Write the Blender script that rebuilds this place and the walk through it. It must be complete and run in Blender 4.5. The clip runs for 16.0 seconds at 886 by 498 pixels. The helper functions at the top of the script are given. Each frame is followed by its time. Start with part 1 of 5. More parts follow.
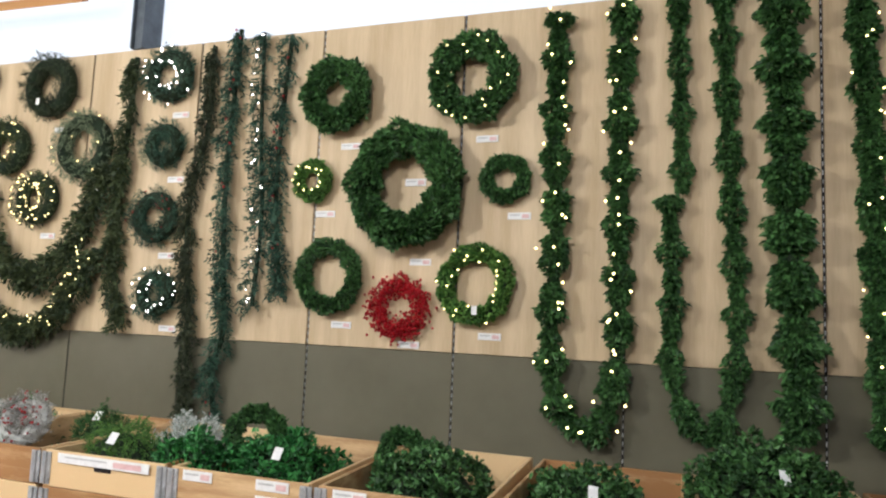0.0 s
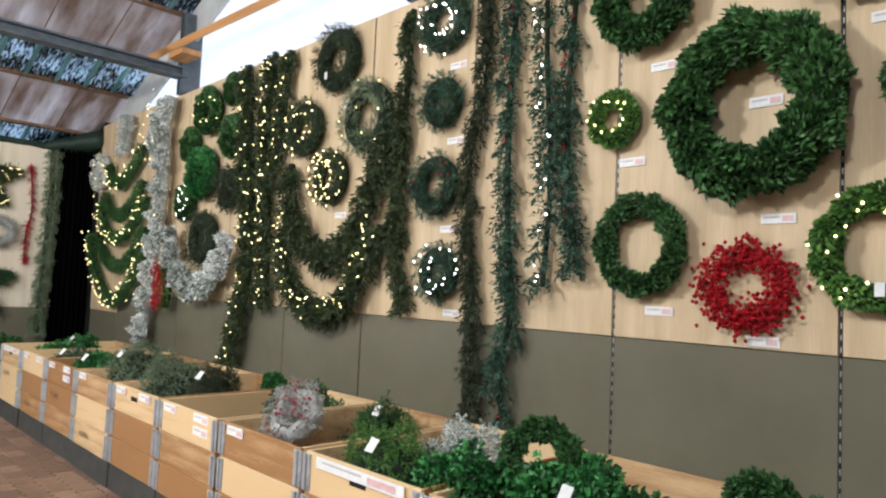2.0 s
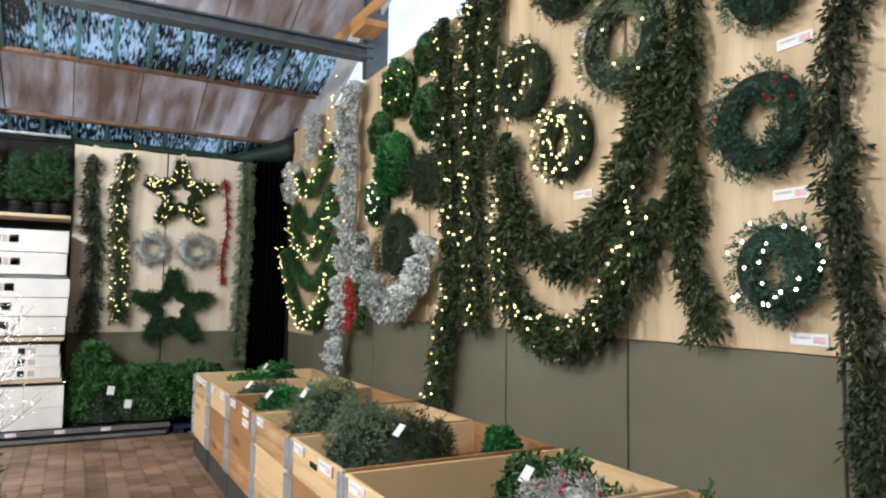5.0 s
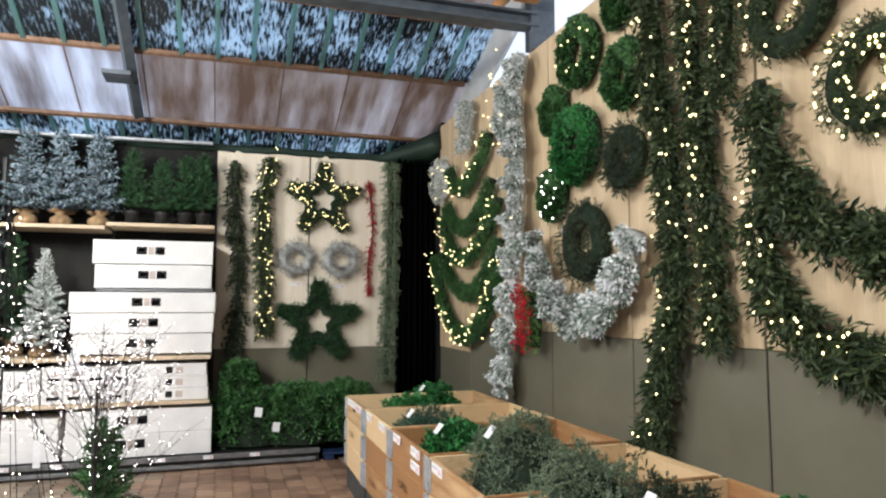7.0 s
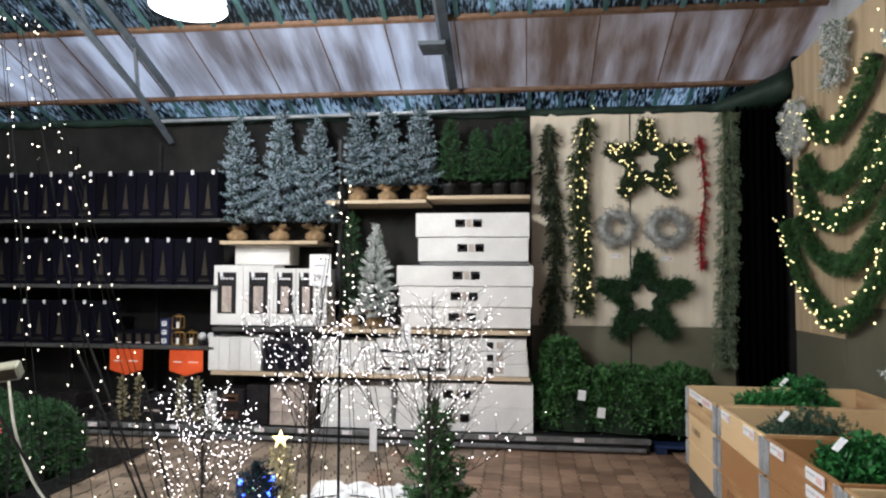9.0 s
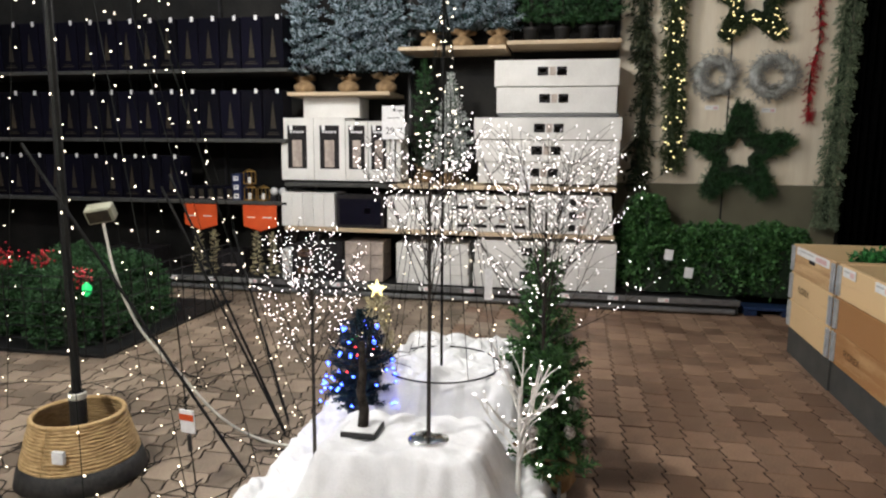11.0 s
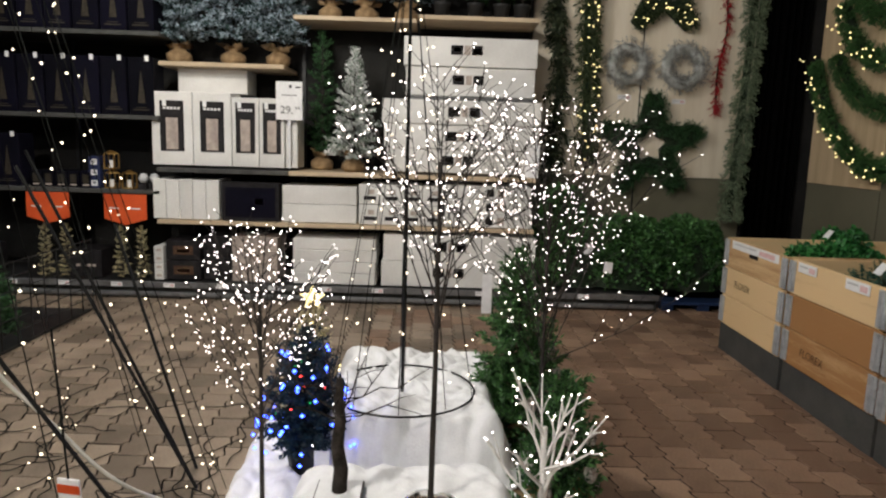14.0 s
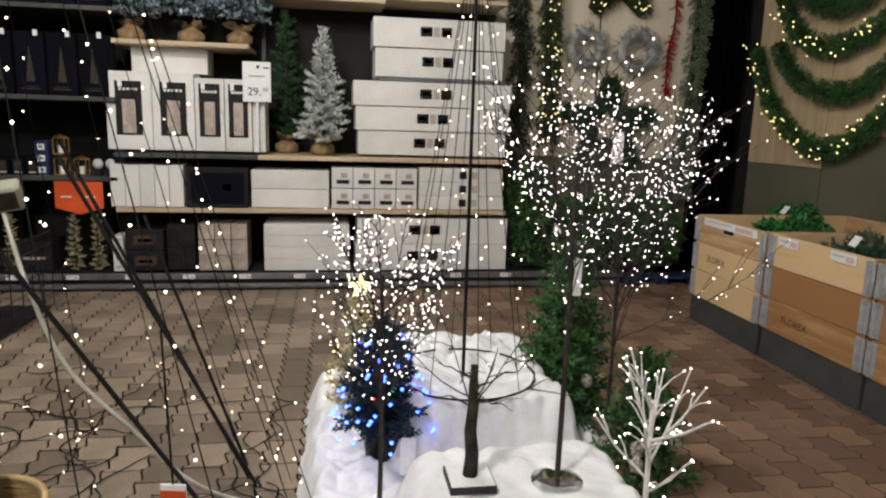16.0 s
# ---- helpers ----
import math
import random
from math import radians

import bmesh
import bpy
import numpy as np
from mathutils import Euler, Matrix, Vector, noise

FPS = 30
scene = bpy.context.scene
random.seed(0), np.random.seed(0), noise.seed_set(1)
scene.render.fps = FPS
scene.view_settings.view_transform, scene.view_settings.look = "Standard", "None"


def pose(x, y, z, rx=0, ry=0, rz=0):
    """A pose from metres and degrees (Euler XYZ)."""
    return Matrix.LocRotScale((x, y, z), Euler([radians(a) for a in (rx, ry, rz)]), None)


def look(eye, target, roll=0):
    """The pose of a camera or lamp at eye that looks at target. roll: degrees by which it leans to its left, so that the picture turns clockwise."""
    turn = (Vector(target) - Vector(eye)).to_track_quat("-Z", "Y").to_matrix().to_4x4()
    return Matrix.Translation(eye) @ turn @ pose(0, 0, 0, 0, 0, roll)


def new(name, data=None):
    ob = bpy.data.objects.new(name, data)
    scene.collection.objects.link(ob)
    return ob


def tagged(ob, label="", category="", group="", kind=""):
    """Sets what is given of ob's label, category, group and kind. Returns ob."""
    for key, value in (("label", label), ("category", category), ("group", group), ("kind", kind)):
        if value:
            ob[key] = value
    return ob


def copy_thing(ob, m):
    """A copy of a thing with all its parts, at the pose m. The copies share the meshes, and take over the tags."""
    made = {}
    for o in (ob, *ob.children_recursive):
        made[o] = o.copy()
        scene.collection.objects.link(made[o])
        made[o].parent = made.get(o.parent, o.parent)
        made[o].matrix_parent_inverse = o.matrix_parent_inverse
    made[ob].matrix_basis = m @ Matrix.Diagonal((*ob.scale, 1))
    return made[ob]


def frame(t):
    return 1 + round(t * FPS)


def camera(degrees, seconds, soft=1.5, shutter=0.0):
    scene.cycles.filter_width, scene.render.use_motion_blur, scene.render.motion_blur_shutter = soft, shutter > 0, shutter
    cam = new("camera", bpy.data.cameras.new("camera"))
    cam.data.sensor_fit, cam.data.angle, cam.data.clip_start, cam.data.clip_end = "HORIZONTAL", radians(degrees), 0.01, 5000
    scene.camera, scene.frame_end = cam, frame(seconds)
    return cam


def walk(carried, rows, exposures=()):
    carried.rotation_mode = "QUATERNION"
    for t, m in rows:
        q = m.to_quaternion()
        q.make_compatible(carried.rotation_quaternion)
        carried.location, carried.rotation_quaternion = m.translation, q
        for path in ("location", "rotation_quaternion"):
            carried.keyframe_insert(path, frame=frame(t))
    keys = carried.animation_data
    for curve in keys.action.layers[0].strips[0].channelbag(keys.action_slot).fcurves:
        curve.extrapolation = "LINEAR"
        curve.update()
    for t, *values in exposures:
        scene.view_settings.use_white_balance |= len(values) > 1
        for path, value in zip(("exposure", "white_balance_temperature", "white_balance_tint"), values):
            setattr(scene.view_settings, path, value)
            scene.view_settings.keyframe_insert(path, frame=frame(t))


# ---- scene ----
cam = camera(66.1, 16.0, soft=2.2)
PATH = [
    (0, (-0.072, -0.179, 1.562), (-0.71, 1.706, 1.761), 2.4),
    (0.5, (-0.154, 0.087, 1.532), (-1.017, 1.881, 1.731), 3.1),
    (1, (-0.262, 0.383, 1.529), (-1.279, 2.094, 1.727), 2.6),
    (1.5, (-0.372, 0.667, 1.552), (-1.581, 2.252, 1.721), 2.1),
    (2, (-0.559, 0.888, 1.531), (-1.98, 2.289, 1.654), 2.6),
    (2.5, (-0.794, 1.097, 1.522), (-2.278, 2.432, 1.651), 2.3),
    (3, (-1.016, 1.275, 1.53), (-2.56, 2.541, 1.645), 1.1),
    (3.5, (-1.222, 1.471, 1.551), (-2.884, 2.579, 1.66), 0.9),
    (4, (-1.528, 1.622, 1.535), (-3.254, 2.626, 1.647), 1.6),
    (4.2, (-1.649, 1.649, 1.54), (-3.367, 2.666, 1.663), 1.2),
    (6.3, (-2.77, 1.679, 1.501), (-4.612, 2.442, 1.655), 0.1),
    (6.5, (-2.881, 1.688, 1.511), (-4.731, 2.433, 1.659), 0.0),
    (7, (-3.16, 1.71, 1.54), (-5.058, 2.317, 1.703), 0.0),
    (7.5, (-3.373, 1.683, 1.548), (-5.304, 2.176, 1.71), 0.7),
    (8, (-3.583, 1.632, 1.579), (-5.543, 1.982, 1.766), 0.6),
    (8.5, (-3.727, 1.585, 1.56), (-5.72, 1.66, 1.713), 0.5),
    (9, (-3.862, 1.562, 1.528), (-5.845, 1.318, 1.617), 0.3),
    (9.5, (-3.95, 1.564, 1.472), (-5.897, 1.106, 1.472), 0.3),
    (9.8, (-3.996, 1.607, 1.426), (-5.916, 1.049, 1.358), 0.4),
    (10, (-4.023, 1.598, 1.423), (-5.938, 1.036, 1.306), 0.3),
    (10.2, (-4.019, 1.515, 1.434), (-5.951, 1.021, 1.275), 0.7),
    (12.3, (-4.394, 1.117, 1.311), (-6.295, 0.678, 0.868), -0.4),
    (12.5, (-4.438, 1.088, 1.307), (-6.327, 0.613, 0.855), -0.2),
    (13, (-4.531, 0.993, 1.322), (-6.468, 0.708, 0.915), 1.3),
    (13.5, (-4.568, 0.889, 1.329), (-6.538, 0.806, 0.994), 1.8),
    (14, (-4.631, 0.762, 1.332), (-6.606, 0.798, 1.019), 1.8),
    (14.5, (-4.718, 0.63, 1.316), (-6.692, 0.6, 0.995), 1.6),
    (15, (-4.772, 0.537, 1.336), (-6.742, 0.532, 0.987), 0.8),
    (15.5, (-4.72, 0.38, 1.351), (-6.684, 0.535, 1.008), 2.4),
    (16, (-4.653, 0.181, 1.341), (-6.593, 0.5, 0.978), 1.7),
]
walk(cam, [(t, look(eye, target, roll)) for t, eye, target, roll in PATH],
     exposures=[(0.0, 0.95, 6050, 10), (2.0, 1.0, 5950, 10), (3.5, 0.98, 5850, 10), (7.0, 1.0, 5900, 10), (8.3, 0.75, 5900, 10), (9.0, 0.5, 5850, 10), (10.2, 0.35, 6000, 10), (12.5, 0.05, 6400, 10), (16.0, -0.1, 6350, 10)])

# ---- world and light ----
world = bpy.data.worlds.new("sky")
scene.world = world
world.use_nodes = True
wn = world.node_tree.nodes
sky = wn.new("ShaderNodeTexSky")
sky.sky_type = "NISHITA"
sky.sun_disc = False
sky.sun_elevation, sky.sun_rotation = radians(48), radians(0)
wn["Background"].inputs["Strength"].default_value = 0.15
world.node_tree.links.new(sky.outputs[0], wn["Background"].inputs["Color"])
sun = new("sun", bpy.data.lights.new("sun", "SUN"))
sun.data.energy, sun.data.angle, sun.data.color = 1.5, radians(12), (1, 0.97, 0.92)
sun.matrix_world = look((0, 0, 20), (1, -7, 10))
# only the first lamp is in view; the other four are added for light
LAMPS = [(-8.0, -0.63, 3.35), (-4.6, -0.9, 3.9), (-1.0, -1.0, 3.9), (2.6, -1.0, 3.9), (-4.6, -5.0, 3.9)]
LAMP_WATTS = [180, 350, 185, 60, 5]
for p, w in zip(LAMPS, LAMP_WATTS):
    lamp_light = new("hall_light", bpy.data.lights.new("hall_light", "POINT"))
    lamp_light.location = (p[0], p[1], p[2] - 0.3)
    lamp_light.data.energy, lamp_light.data.shadow_soft_size, lamp_light.data.color = w, 0.16, (1.0, 0.94, 0.85)

# ---- materials ----


def surf(name, c1, c2, rough=0.6, scale=8, stretch=(1, 1, 1), bump=0.1, metal=0.0, island=0.0, objrand=0.0, fine=60, spec=0.4):
    """Two scales of noise between two colours, fine relief, and an optional change from piece to piece."""
    m = bpy.data.materials.new(name)
    m.use_nodes = True
    n, l = m.node_tree.nodes, m.node_tree.links
    b = n["Principled BSDF"]
    tc, mp = n.new("ShaderNodeTexCoord"), n.new("ShaderNodeMapping")
    mp.inputs["Scale"].default_value = stretch
    l.new(tc.outputs["Object"], mp.inputs["Vector"])
    a, f = n.new("ShaderNodeTexNoise"), n.new("ShaderNodeTexNoise")
    a.inputs["Scale"].default_value, a.inputs["Detail"].default_value = scale, 5
    f.inputs["Scale"].default_value, f.inputs["Detail"].default_value = fine, 3
    l.new(mp.outputs[0], a.inputs["Vector"])
    l.new(mp.outputs[0], f.inputs["Vector"])
    add = n.new("ShaderNodeMath")
    add.operation = "MULTIPLY_ADD"
    add.inputs[1].default_value, add.inputs[2].default_value = 0.35, -0.17
    l.new(f.outputs["Fac"], add.inputs[0])
    fac = n.new("ShaderNodeMath")
    fac.operation = "ADD"
    l.new(a.outputs["Fac"], fac.inputs[0])
    l.new(add.outputs[0], fac.inputs[1])
    ramp = n.new("ShaderNodeValToRGB")
    ramp.color_ramp.elements[0].position, ramp.color_ramp.elements[1].position = 0.3, 0.7
    ramp.color_ramp.elements[0].color, ramp.color_ramp.elements[1].color = (*c1, 1), (*c2, 1)
    last = fac.outputs[0]
    if island or objrand:
        src = n.new("ShaderNodeNewGeometry").outputs["Random Per Island"] if island else n.new("ShaderNodeObjectInfo").outputs["Random"]
        k = n.new("ShaderNodeMath")
        k.operation = "MULTIPLY_ADD"
        amount = island or objrand
        k.inputs[1].default_value, k.inputs[2].default_value = amount, -amount / 2
        l.new(src, k.inputs[0])
        s = n.new("ShaderNodeMath")
        s.operation = "ADD"
        l.new(last, s.inputs[0])
        l.new(k.outputs[0], s.inputs[1])
        last = s.outputs[0]
    l.new(last, ramp.inputs["Fac"])
    l.new(ramp.outputs[0], b.inputs["Base Color"])
    b.inputs["Roughness"].default_value, b.inputs["Metallic"].default_value = rough, metal
    b.inputs["Specular IOR Level"].default_value = spec
    if bump:
        bp = n.new("ShaderNodeBump")
        bp.inputs["Strength"].default_value, bp.inputs["Distance"].default_value = bump, 0.01
        l.new(fac.outputs[0], bp.inputs["Height"])
        l.new(bp.outputs[0], b.inputs["Normal"])
    return m


def glow(name, colour, strength, sampled=False):
    m = bpy.data.materials.new(name)
    m.use_nodes = True
    b = m.node_tree.nodes["Principled BSDF"]
    b.inputs["Base Color"].default_value = (*colour, 1)
    b.inputs["Emission Color"].default_value = (*colour, 1)
    b.inputs["Emission Strength"].default_value = strength
    if not sampled:
        m.cycles.emission_sampling = "NONE"
    return m


def sheet(name, dark, light, scale, stretch, lo, hi, clear=0.0):
    """Weathered translucent sheeting: daylight passes where the dirt is thin."""
    m = bpy.data.materials.new(name)
    m.use_nodes = True
    n, l = m.node_tree.nodes, m.node_tree.links
    n.remove(n["Principled BSDF"])
    out = n["Material Output"]
    tc, mp = n.new("ShaderNodeTexCoord"), n.new("ShaderNodeMapping")
    mp.inputs["Scale"].default_value = stretch
    l.new(tc.outputs["Object"], mp.inputs["Vector"])
    a, c = n.new("ShaderNodeTexNoise"), n.new("ShaderNodeTexNoise")
    a.inputs["Scale"].default_value, a.inputs["Detail"].default_value, a.inputs["Roughness"].default_value = scale, 6, 0.65
    c.inputs["Scale"].default_value, c.inputs["Detail"].default_value = 1.1, 2
    l.new(mp.outputs[0], a.inputs["Vector"])
    l.new(tc.outputs["Object"], c.inputs["Vector"])
    mix = n.new("ShaderNodeMath")
    mix.operation = "MULTIPLY_ADD"
    mix.inputs[1].default_value = 0.45
    l.new(c.outputs["Fac"], mix.inputs[0])
    l.new(a.outputs["Fac"], mix.inputs[2])
    ramp = n.new("ShaderNodeValToRGB")
    ramp.color_ramp.elements[0].position, ramp.color_ramp.elements[1].position = lo, hi
    ramp.color_ramp.elements[0].color, ramp.color_ramp.elements[1].color = (*dark, 1), (*light, 1)
    l.new(mix.outputs[0], ramp.inputs["Fac"])
    t, d = n.new("ShaderNodeBsdfTranslucent"), n.new("ShaderNodeBsdfDiffuse")
    l.new(ramp.outputs[0], t.inputs["Color"])
    d.inputs["Color"].default_value = (*[v * 0.6 + 0.04 for v in dark], 1)
    s = n.new("ShaderNodeMixShader")
    s.inputs[0].default_value = 0.3
    l.new(t.outputs[0], s.inputs[1])
    l.new(d.outputs[0], s.inputs[2])
    g = n.new("ShaderNodeBsdfGlossy")
    g.inputs["Roughness"].default_value = 0.25
    s2 = n.new("ShaderNodeMixShader")
    s2.inputs[0].default_value = 0.05
    l.new(s.outputs[0], s2.inputs[1])
    l.new(g.outputs[0], s2.inputs[2])
    l.new(s2.outputs[0], out.inputs["Surface"])
    return m


M = {}
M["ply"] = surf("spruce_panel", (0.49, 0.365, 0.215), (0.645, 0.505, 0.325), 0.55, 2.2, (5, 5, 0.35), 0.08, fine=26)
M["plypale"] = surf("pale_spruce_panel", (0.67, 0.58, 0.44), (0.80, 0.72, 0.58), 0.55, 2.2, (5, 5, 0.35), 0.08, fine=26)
M["crate"] = surf("crate_board", (0.33, 0.165, 0.062), (0.70, 0.50, 0.27), 0.6, 2.2, (0.6, 3, 8), 0.25, objrand=0.8, fine=30)
M["shelfwood"] = surf("shelf_board", (0.45, 0.34, 0.22), (0.6, 0.48, 0.33), 0.55, 3, (6, 0.5, 6), 0.1, fine=30)
M["greypanel"] = surf("olive_grey_steel", (0.128, 0.119, 0.080), (0.162, 0.152, 0.106), 0.3, 1.2, (1, 1, 1), 0.03, fine=9, spec=0.5)
M["darkwall"] = surf("dark_back_wall", (0.012, 0.012, 0.012), (0.026, 0.025, 0.023), 0.85, 3, bump=0.05, spec=0.12)
M["blacksteel"] = surf("black_steel", (0.012, 0.012, 0.013), (0.03, 0.03, 0.03), 0.45, 12, bump=0.05, metal=0.3)
M["steel"] = surf("galvanised_steel", (0.34, 0.36, 0.38), (0.58, 0.6, 0.62), 0.4, 18, bump=0.12, metal=0.5)
M["bluegrey"] = surf("blue_grey_girder", (0.065, 0.08, 0.095), (0.115, 0.135, 0.155), 0.5, 9, bump=0.1)
M["plinth"] = surf("pallet_skirt_grey", (0.035, 0.037, 0.035), (0.06, 0.06, 0.055), 0.75, 6, bump=0.15)
# shelf grey darkened: the shade of the left bays is put into the colour
M["shelfgrey"] = surf("shaded_grey_shelf", (0.04, 0.04, 0.038), (0.07, 0.07, 0.065), 0.5, 14, bump=0.05)
M["rail"] = surf("shelf_rail_grey", (0.12, 0.12, 0.12), (0.2, 0.2, 0.2), 0.4, 14, bump=0.05, metal=0.4)
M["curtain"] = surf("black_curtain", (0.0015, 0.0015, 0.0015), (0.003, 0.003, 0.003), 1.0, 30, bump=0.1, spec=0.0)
M["greencloth"] = surf("dark_green_tarpaulin", (0.008, 0.022, 0.014), (0.018, 0.04, 0.028), 0.6, 6, bump=0.3)
for key, dark, light in (("paver", (0.145, 0.086, 0.054), (0.315, 0.205, 0.135)), ("pavergrey", (0.13, 0.098, 0.069), (0.31, 0.24, 0.175))):
    M[key] = surf(key + "_stone", dark, light, 0.55, 3.0, bump=0.35, objrand=0.38, fine=90)
    M[key + "far"] = surf(key + "_stone_joined", dark, light, 0.55, 3.0, bump=0.35, island=0.38, fine=90)
M["joint"] = surf("joint_sand", (0.006, 0.0045, 0.0035), (0.016, 0.012, 0.009), 0.95, 20, bump=0.3, spec=0.1)
M["white"] = surf("white_carton", (0.62, 0.61, 0.58), (0.76, 0.75, 0.72), 0.6, 4, bump=0.06, objrand=0.2)
M["whitewall"] = surf("pale_gable_board", (0.42, 0.43, 0.43), (0.56, 0.57, 0.57), 0.6, 3, (1, 1, 1), 0.05)
M["paper"] = surf("white_paper_and_slot_daylight", (0.72, 0.72, 0.72), (0.82, 0.82, 0.82), 0.7, 30, bump=0.02)
M["box"] = surf("grey_green_plastic", (0.22, 0.22, 0.16), (0.3, 0.3, 0.22), 0.5, 20, bump=0.05)
M["faint"] = surf("faint_print", (0.42, 0.42, 0.42), (0.55, 0.55, 0.55), 0.6, 30, bump=0)
M["red"] = surf("red_print", (0.62, 0.38, 0.38), (0.72, 0.5, 0.5), 0.6, 30, bump=0)
M["ink"] = surf("dark_print", (0.007, 0.006, 0.007), (0.018, 0.016, 0.017), 0.6, 20, bump=0, spec=0.2)
M["greyprint"] = surf("grey_print", (0.3, 0.25, 0.22), (0.5, 0.42, 0.36), 0.5, 14, bump=0)
M["brand"] = surf("burnt_mark", (0.05, 0.025, 0.012), (0.09, 0.045, 0.02), 0.8, 30, bump=0)
# navy and gold print are darkened to hold the left bays' shade too
M["navy"] = surf("shaded_navy_carton", (0.0012, 0.0012, 0.0035), (0.003, 0.0027, 0.009), 0.75, 4, bump=0.03, objrand=0.5, spec=0.1)
M["gold"] = surf("gold_print", (0.008, 0.006, 0.003), (0.036, 0.027, 0.013), 0.6, 40, bump=0, fine=200)
M["brass"] = surf("worn_brass", (0.30, 0.17, 0.045), (0.5, 0.32, 0.1), 0.35, 30, bump=0.05, metal=0.8)
M["bluepallet"] = surf("blue_plastic", (0.008, 0.02, 0.06), (0.014, 0.035, 0.1), 0.5, 12, bump=0.05)
M["bluebox"] = surf("dark_blue_card", (0.012, 0.018, 0.06), (0.025, 0.035, 0.1), 0.5, 20, bump=0.02)
M["orange"] = surf("orange_card", (0.55, 0.06, 0.008), (0.68, 0.10, 0.02), 0.55, 6, bump=0.03)
M["burlap"] = surf("burlap", (0.17, 0.105, 0.05), (0.34, 0.23, 0.12), 0.9, 20, bump=0.6, fine=160)
M["straw"] = surf("seagrass_weave", (0.30, 0.19, 0.075), (0.52, 0.36, 0.17), 0.75, 25, (1, 1, 3), 0.6, island=0.4)
M["blackweave"] = surf("black_weave", (0.01, 0.01, 0.01), (0.03, 0.028, 0.025), 0.75, 25, bump=0.5)
M["fleece"] = surf("white_fleece", (0.70, 0.70, 0.70), (0.82, 0.82, 0.82), 0.95, 12, bump=0.5, fine=120, spec=0.1)
M["cable"] = surf("pale_cable", (0.5, 0.49, 0.42), (0.62, 0.6, 0.52), 0.5, 20, bump=0)
M["wire"] = surf("black_wire", (0.006, 0.007, 0.006), (0.013, 0.014, 0.012), 0.8, 20, bump=0, spec=0.12)
M["blackpole"] = surf("black_painted_pole", (0.006, 0.006, 0.006), (0.014, 0.014, 0.013), 0.6, 20, bump=0.05, spec=0.2)
M["twig"] = surf("dark_twig", (0.014, 0.011, 0.008), (0.04, 0.032, 0.026), 0.7, 25, bump=0.3)
M["bark"] = surf("rough_dark_bark", (0.012, 0.009, 0.007), (0.06, 0.05, 0.042), 0.9, 40, bump=0.8, fine=200, spec=0.15)
M["whitetwig"] = surf("white_twig", (0.66, 0.64, 0.6), (0.8, 0.78, 0.74), 0.6, 30, bump=0.2)
M["batten"] = surf("brown_batten", (0.13, 0.075, 0.045), (0.22, 0.13, 0.08), 0.6, 3, (0.5, 6, 6), 0.15)
M["timber"] = surf("orange_timber", (0.42, 0.2, 0.07), (0.56, 0.3, 0.12), 0.6, 3, (0.5, 6, 6), 0.15)
M["pot"] = surf("black_plant_pot", (0.012, 0.012, 0.012), (0.025, 0.025, 0.025), 0.5, 8, bump=0)
M["berry"] = surf("red_berry", (0.26, 0.006, 0.012), (0.5, 0.02, 0.03), 0.3, 60, bump=0, island=0.4)
M["cone"] = surf("frosted_pine_cone", (0.05, 0.03, 0.018), (0.5, 0.46, 0.42), 0.8, 90, bump=0.4)
LEAF = {
    "green": surf("green_leaf", (0.014, 0.050, 0.012), (0.072, 0.185, 0.05), 0.55, 6, bump=0, island=0.8),
    "bright": surf("bright_green_leaf", (0.012, 0.08, 0.018), (0.05, 0.24, 0.055), 0.5, 6, bump=0, island=0.8),
    "deep": surf("deep_green_leaf", (0.010, 0.036, 0.011), (0.042, 0.118, 0.038), 0.55, 6, bump=0, island=0.8),
    "fir": surf("blue_green_needle", (0.012, 0.042, 0.024), (0.06, 0.14, 0.09), 0.6, 6, bump=0, island=0.8),
    "cedar": surf("olive_needle", (0.018, 0.035, 0.012), (0.07, 0.095, 0.035), 0.6, 6, bump=0, island=0.8),
    "olive": surf("dark_olive_needle", (0.016, 0.026, 0.012), (0.06, 0.075, 0.035), 0.65, 6, bump=0, island=0.8),
    "grey": surf("grey_green_needle", (0.07, 0.105, 0.06), (0.25, 0.31, 0.19), 0.7, 6, bump=0, island=0.8),
    "lime": surf("lime_leaf", (0.03, 0.11, 0.015), (0.15, 0.30, 0.06), 0.55, 6, bump=0, island=0.8),
    "snow": surf("flocked_needle", (0.20, 0.26, 0.20), (0.92, 0.92, 0.92), 0.85, 6, bump=0, island=1.0),
    "frost": surf("frosted_blue_needle", (0.018, 0.048, 0.042), (0.38, 0.46, 0.53), 0.85, 6, bump=0, island=1.2),
    "silver": surf("silver_grey_needle", (0.22, 0.22, 0.2), (0.5, 0.5, 0.47), 0.7, 6, bump=0, island=0.9),
    "gold": surf("ivory_tinsel", (0.35, 0.3, 0.16), (0.7, 0.63, 0.4), 0.35, 6, bump=0, island=0.9, metal=0.3),
    "fiber": surf("dark_blue_green_needle", (0.004, 0.016, 0.022), (0.014, 0.045, 0.06), 0.5, 6, bump=0, island=0.8),
    "red": surf("red_needle", (0.25, 0.008, 0.015), (0.45, 0.03, 0.03), 0.5, 6, bump=0, island=0.8),
}
# near-black filler: the shade deep inside the foliage is put into its colour
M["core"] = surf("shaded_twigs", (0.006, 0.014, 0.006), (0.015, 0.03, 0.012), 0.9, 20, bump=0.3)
M["snowcore"] = surf("flocked_core", (0.34, 0.36, 0.33), (0.6, 0.61, 0.6), 0.9, 20, bump=0.3)
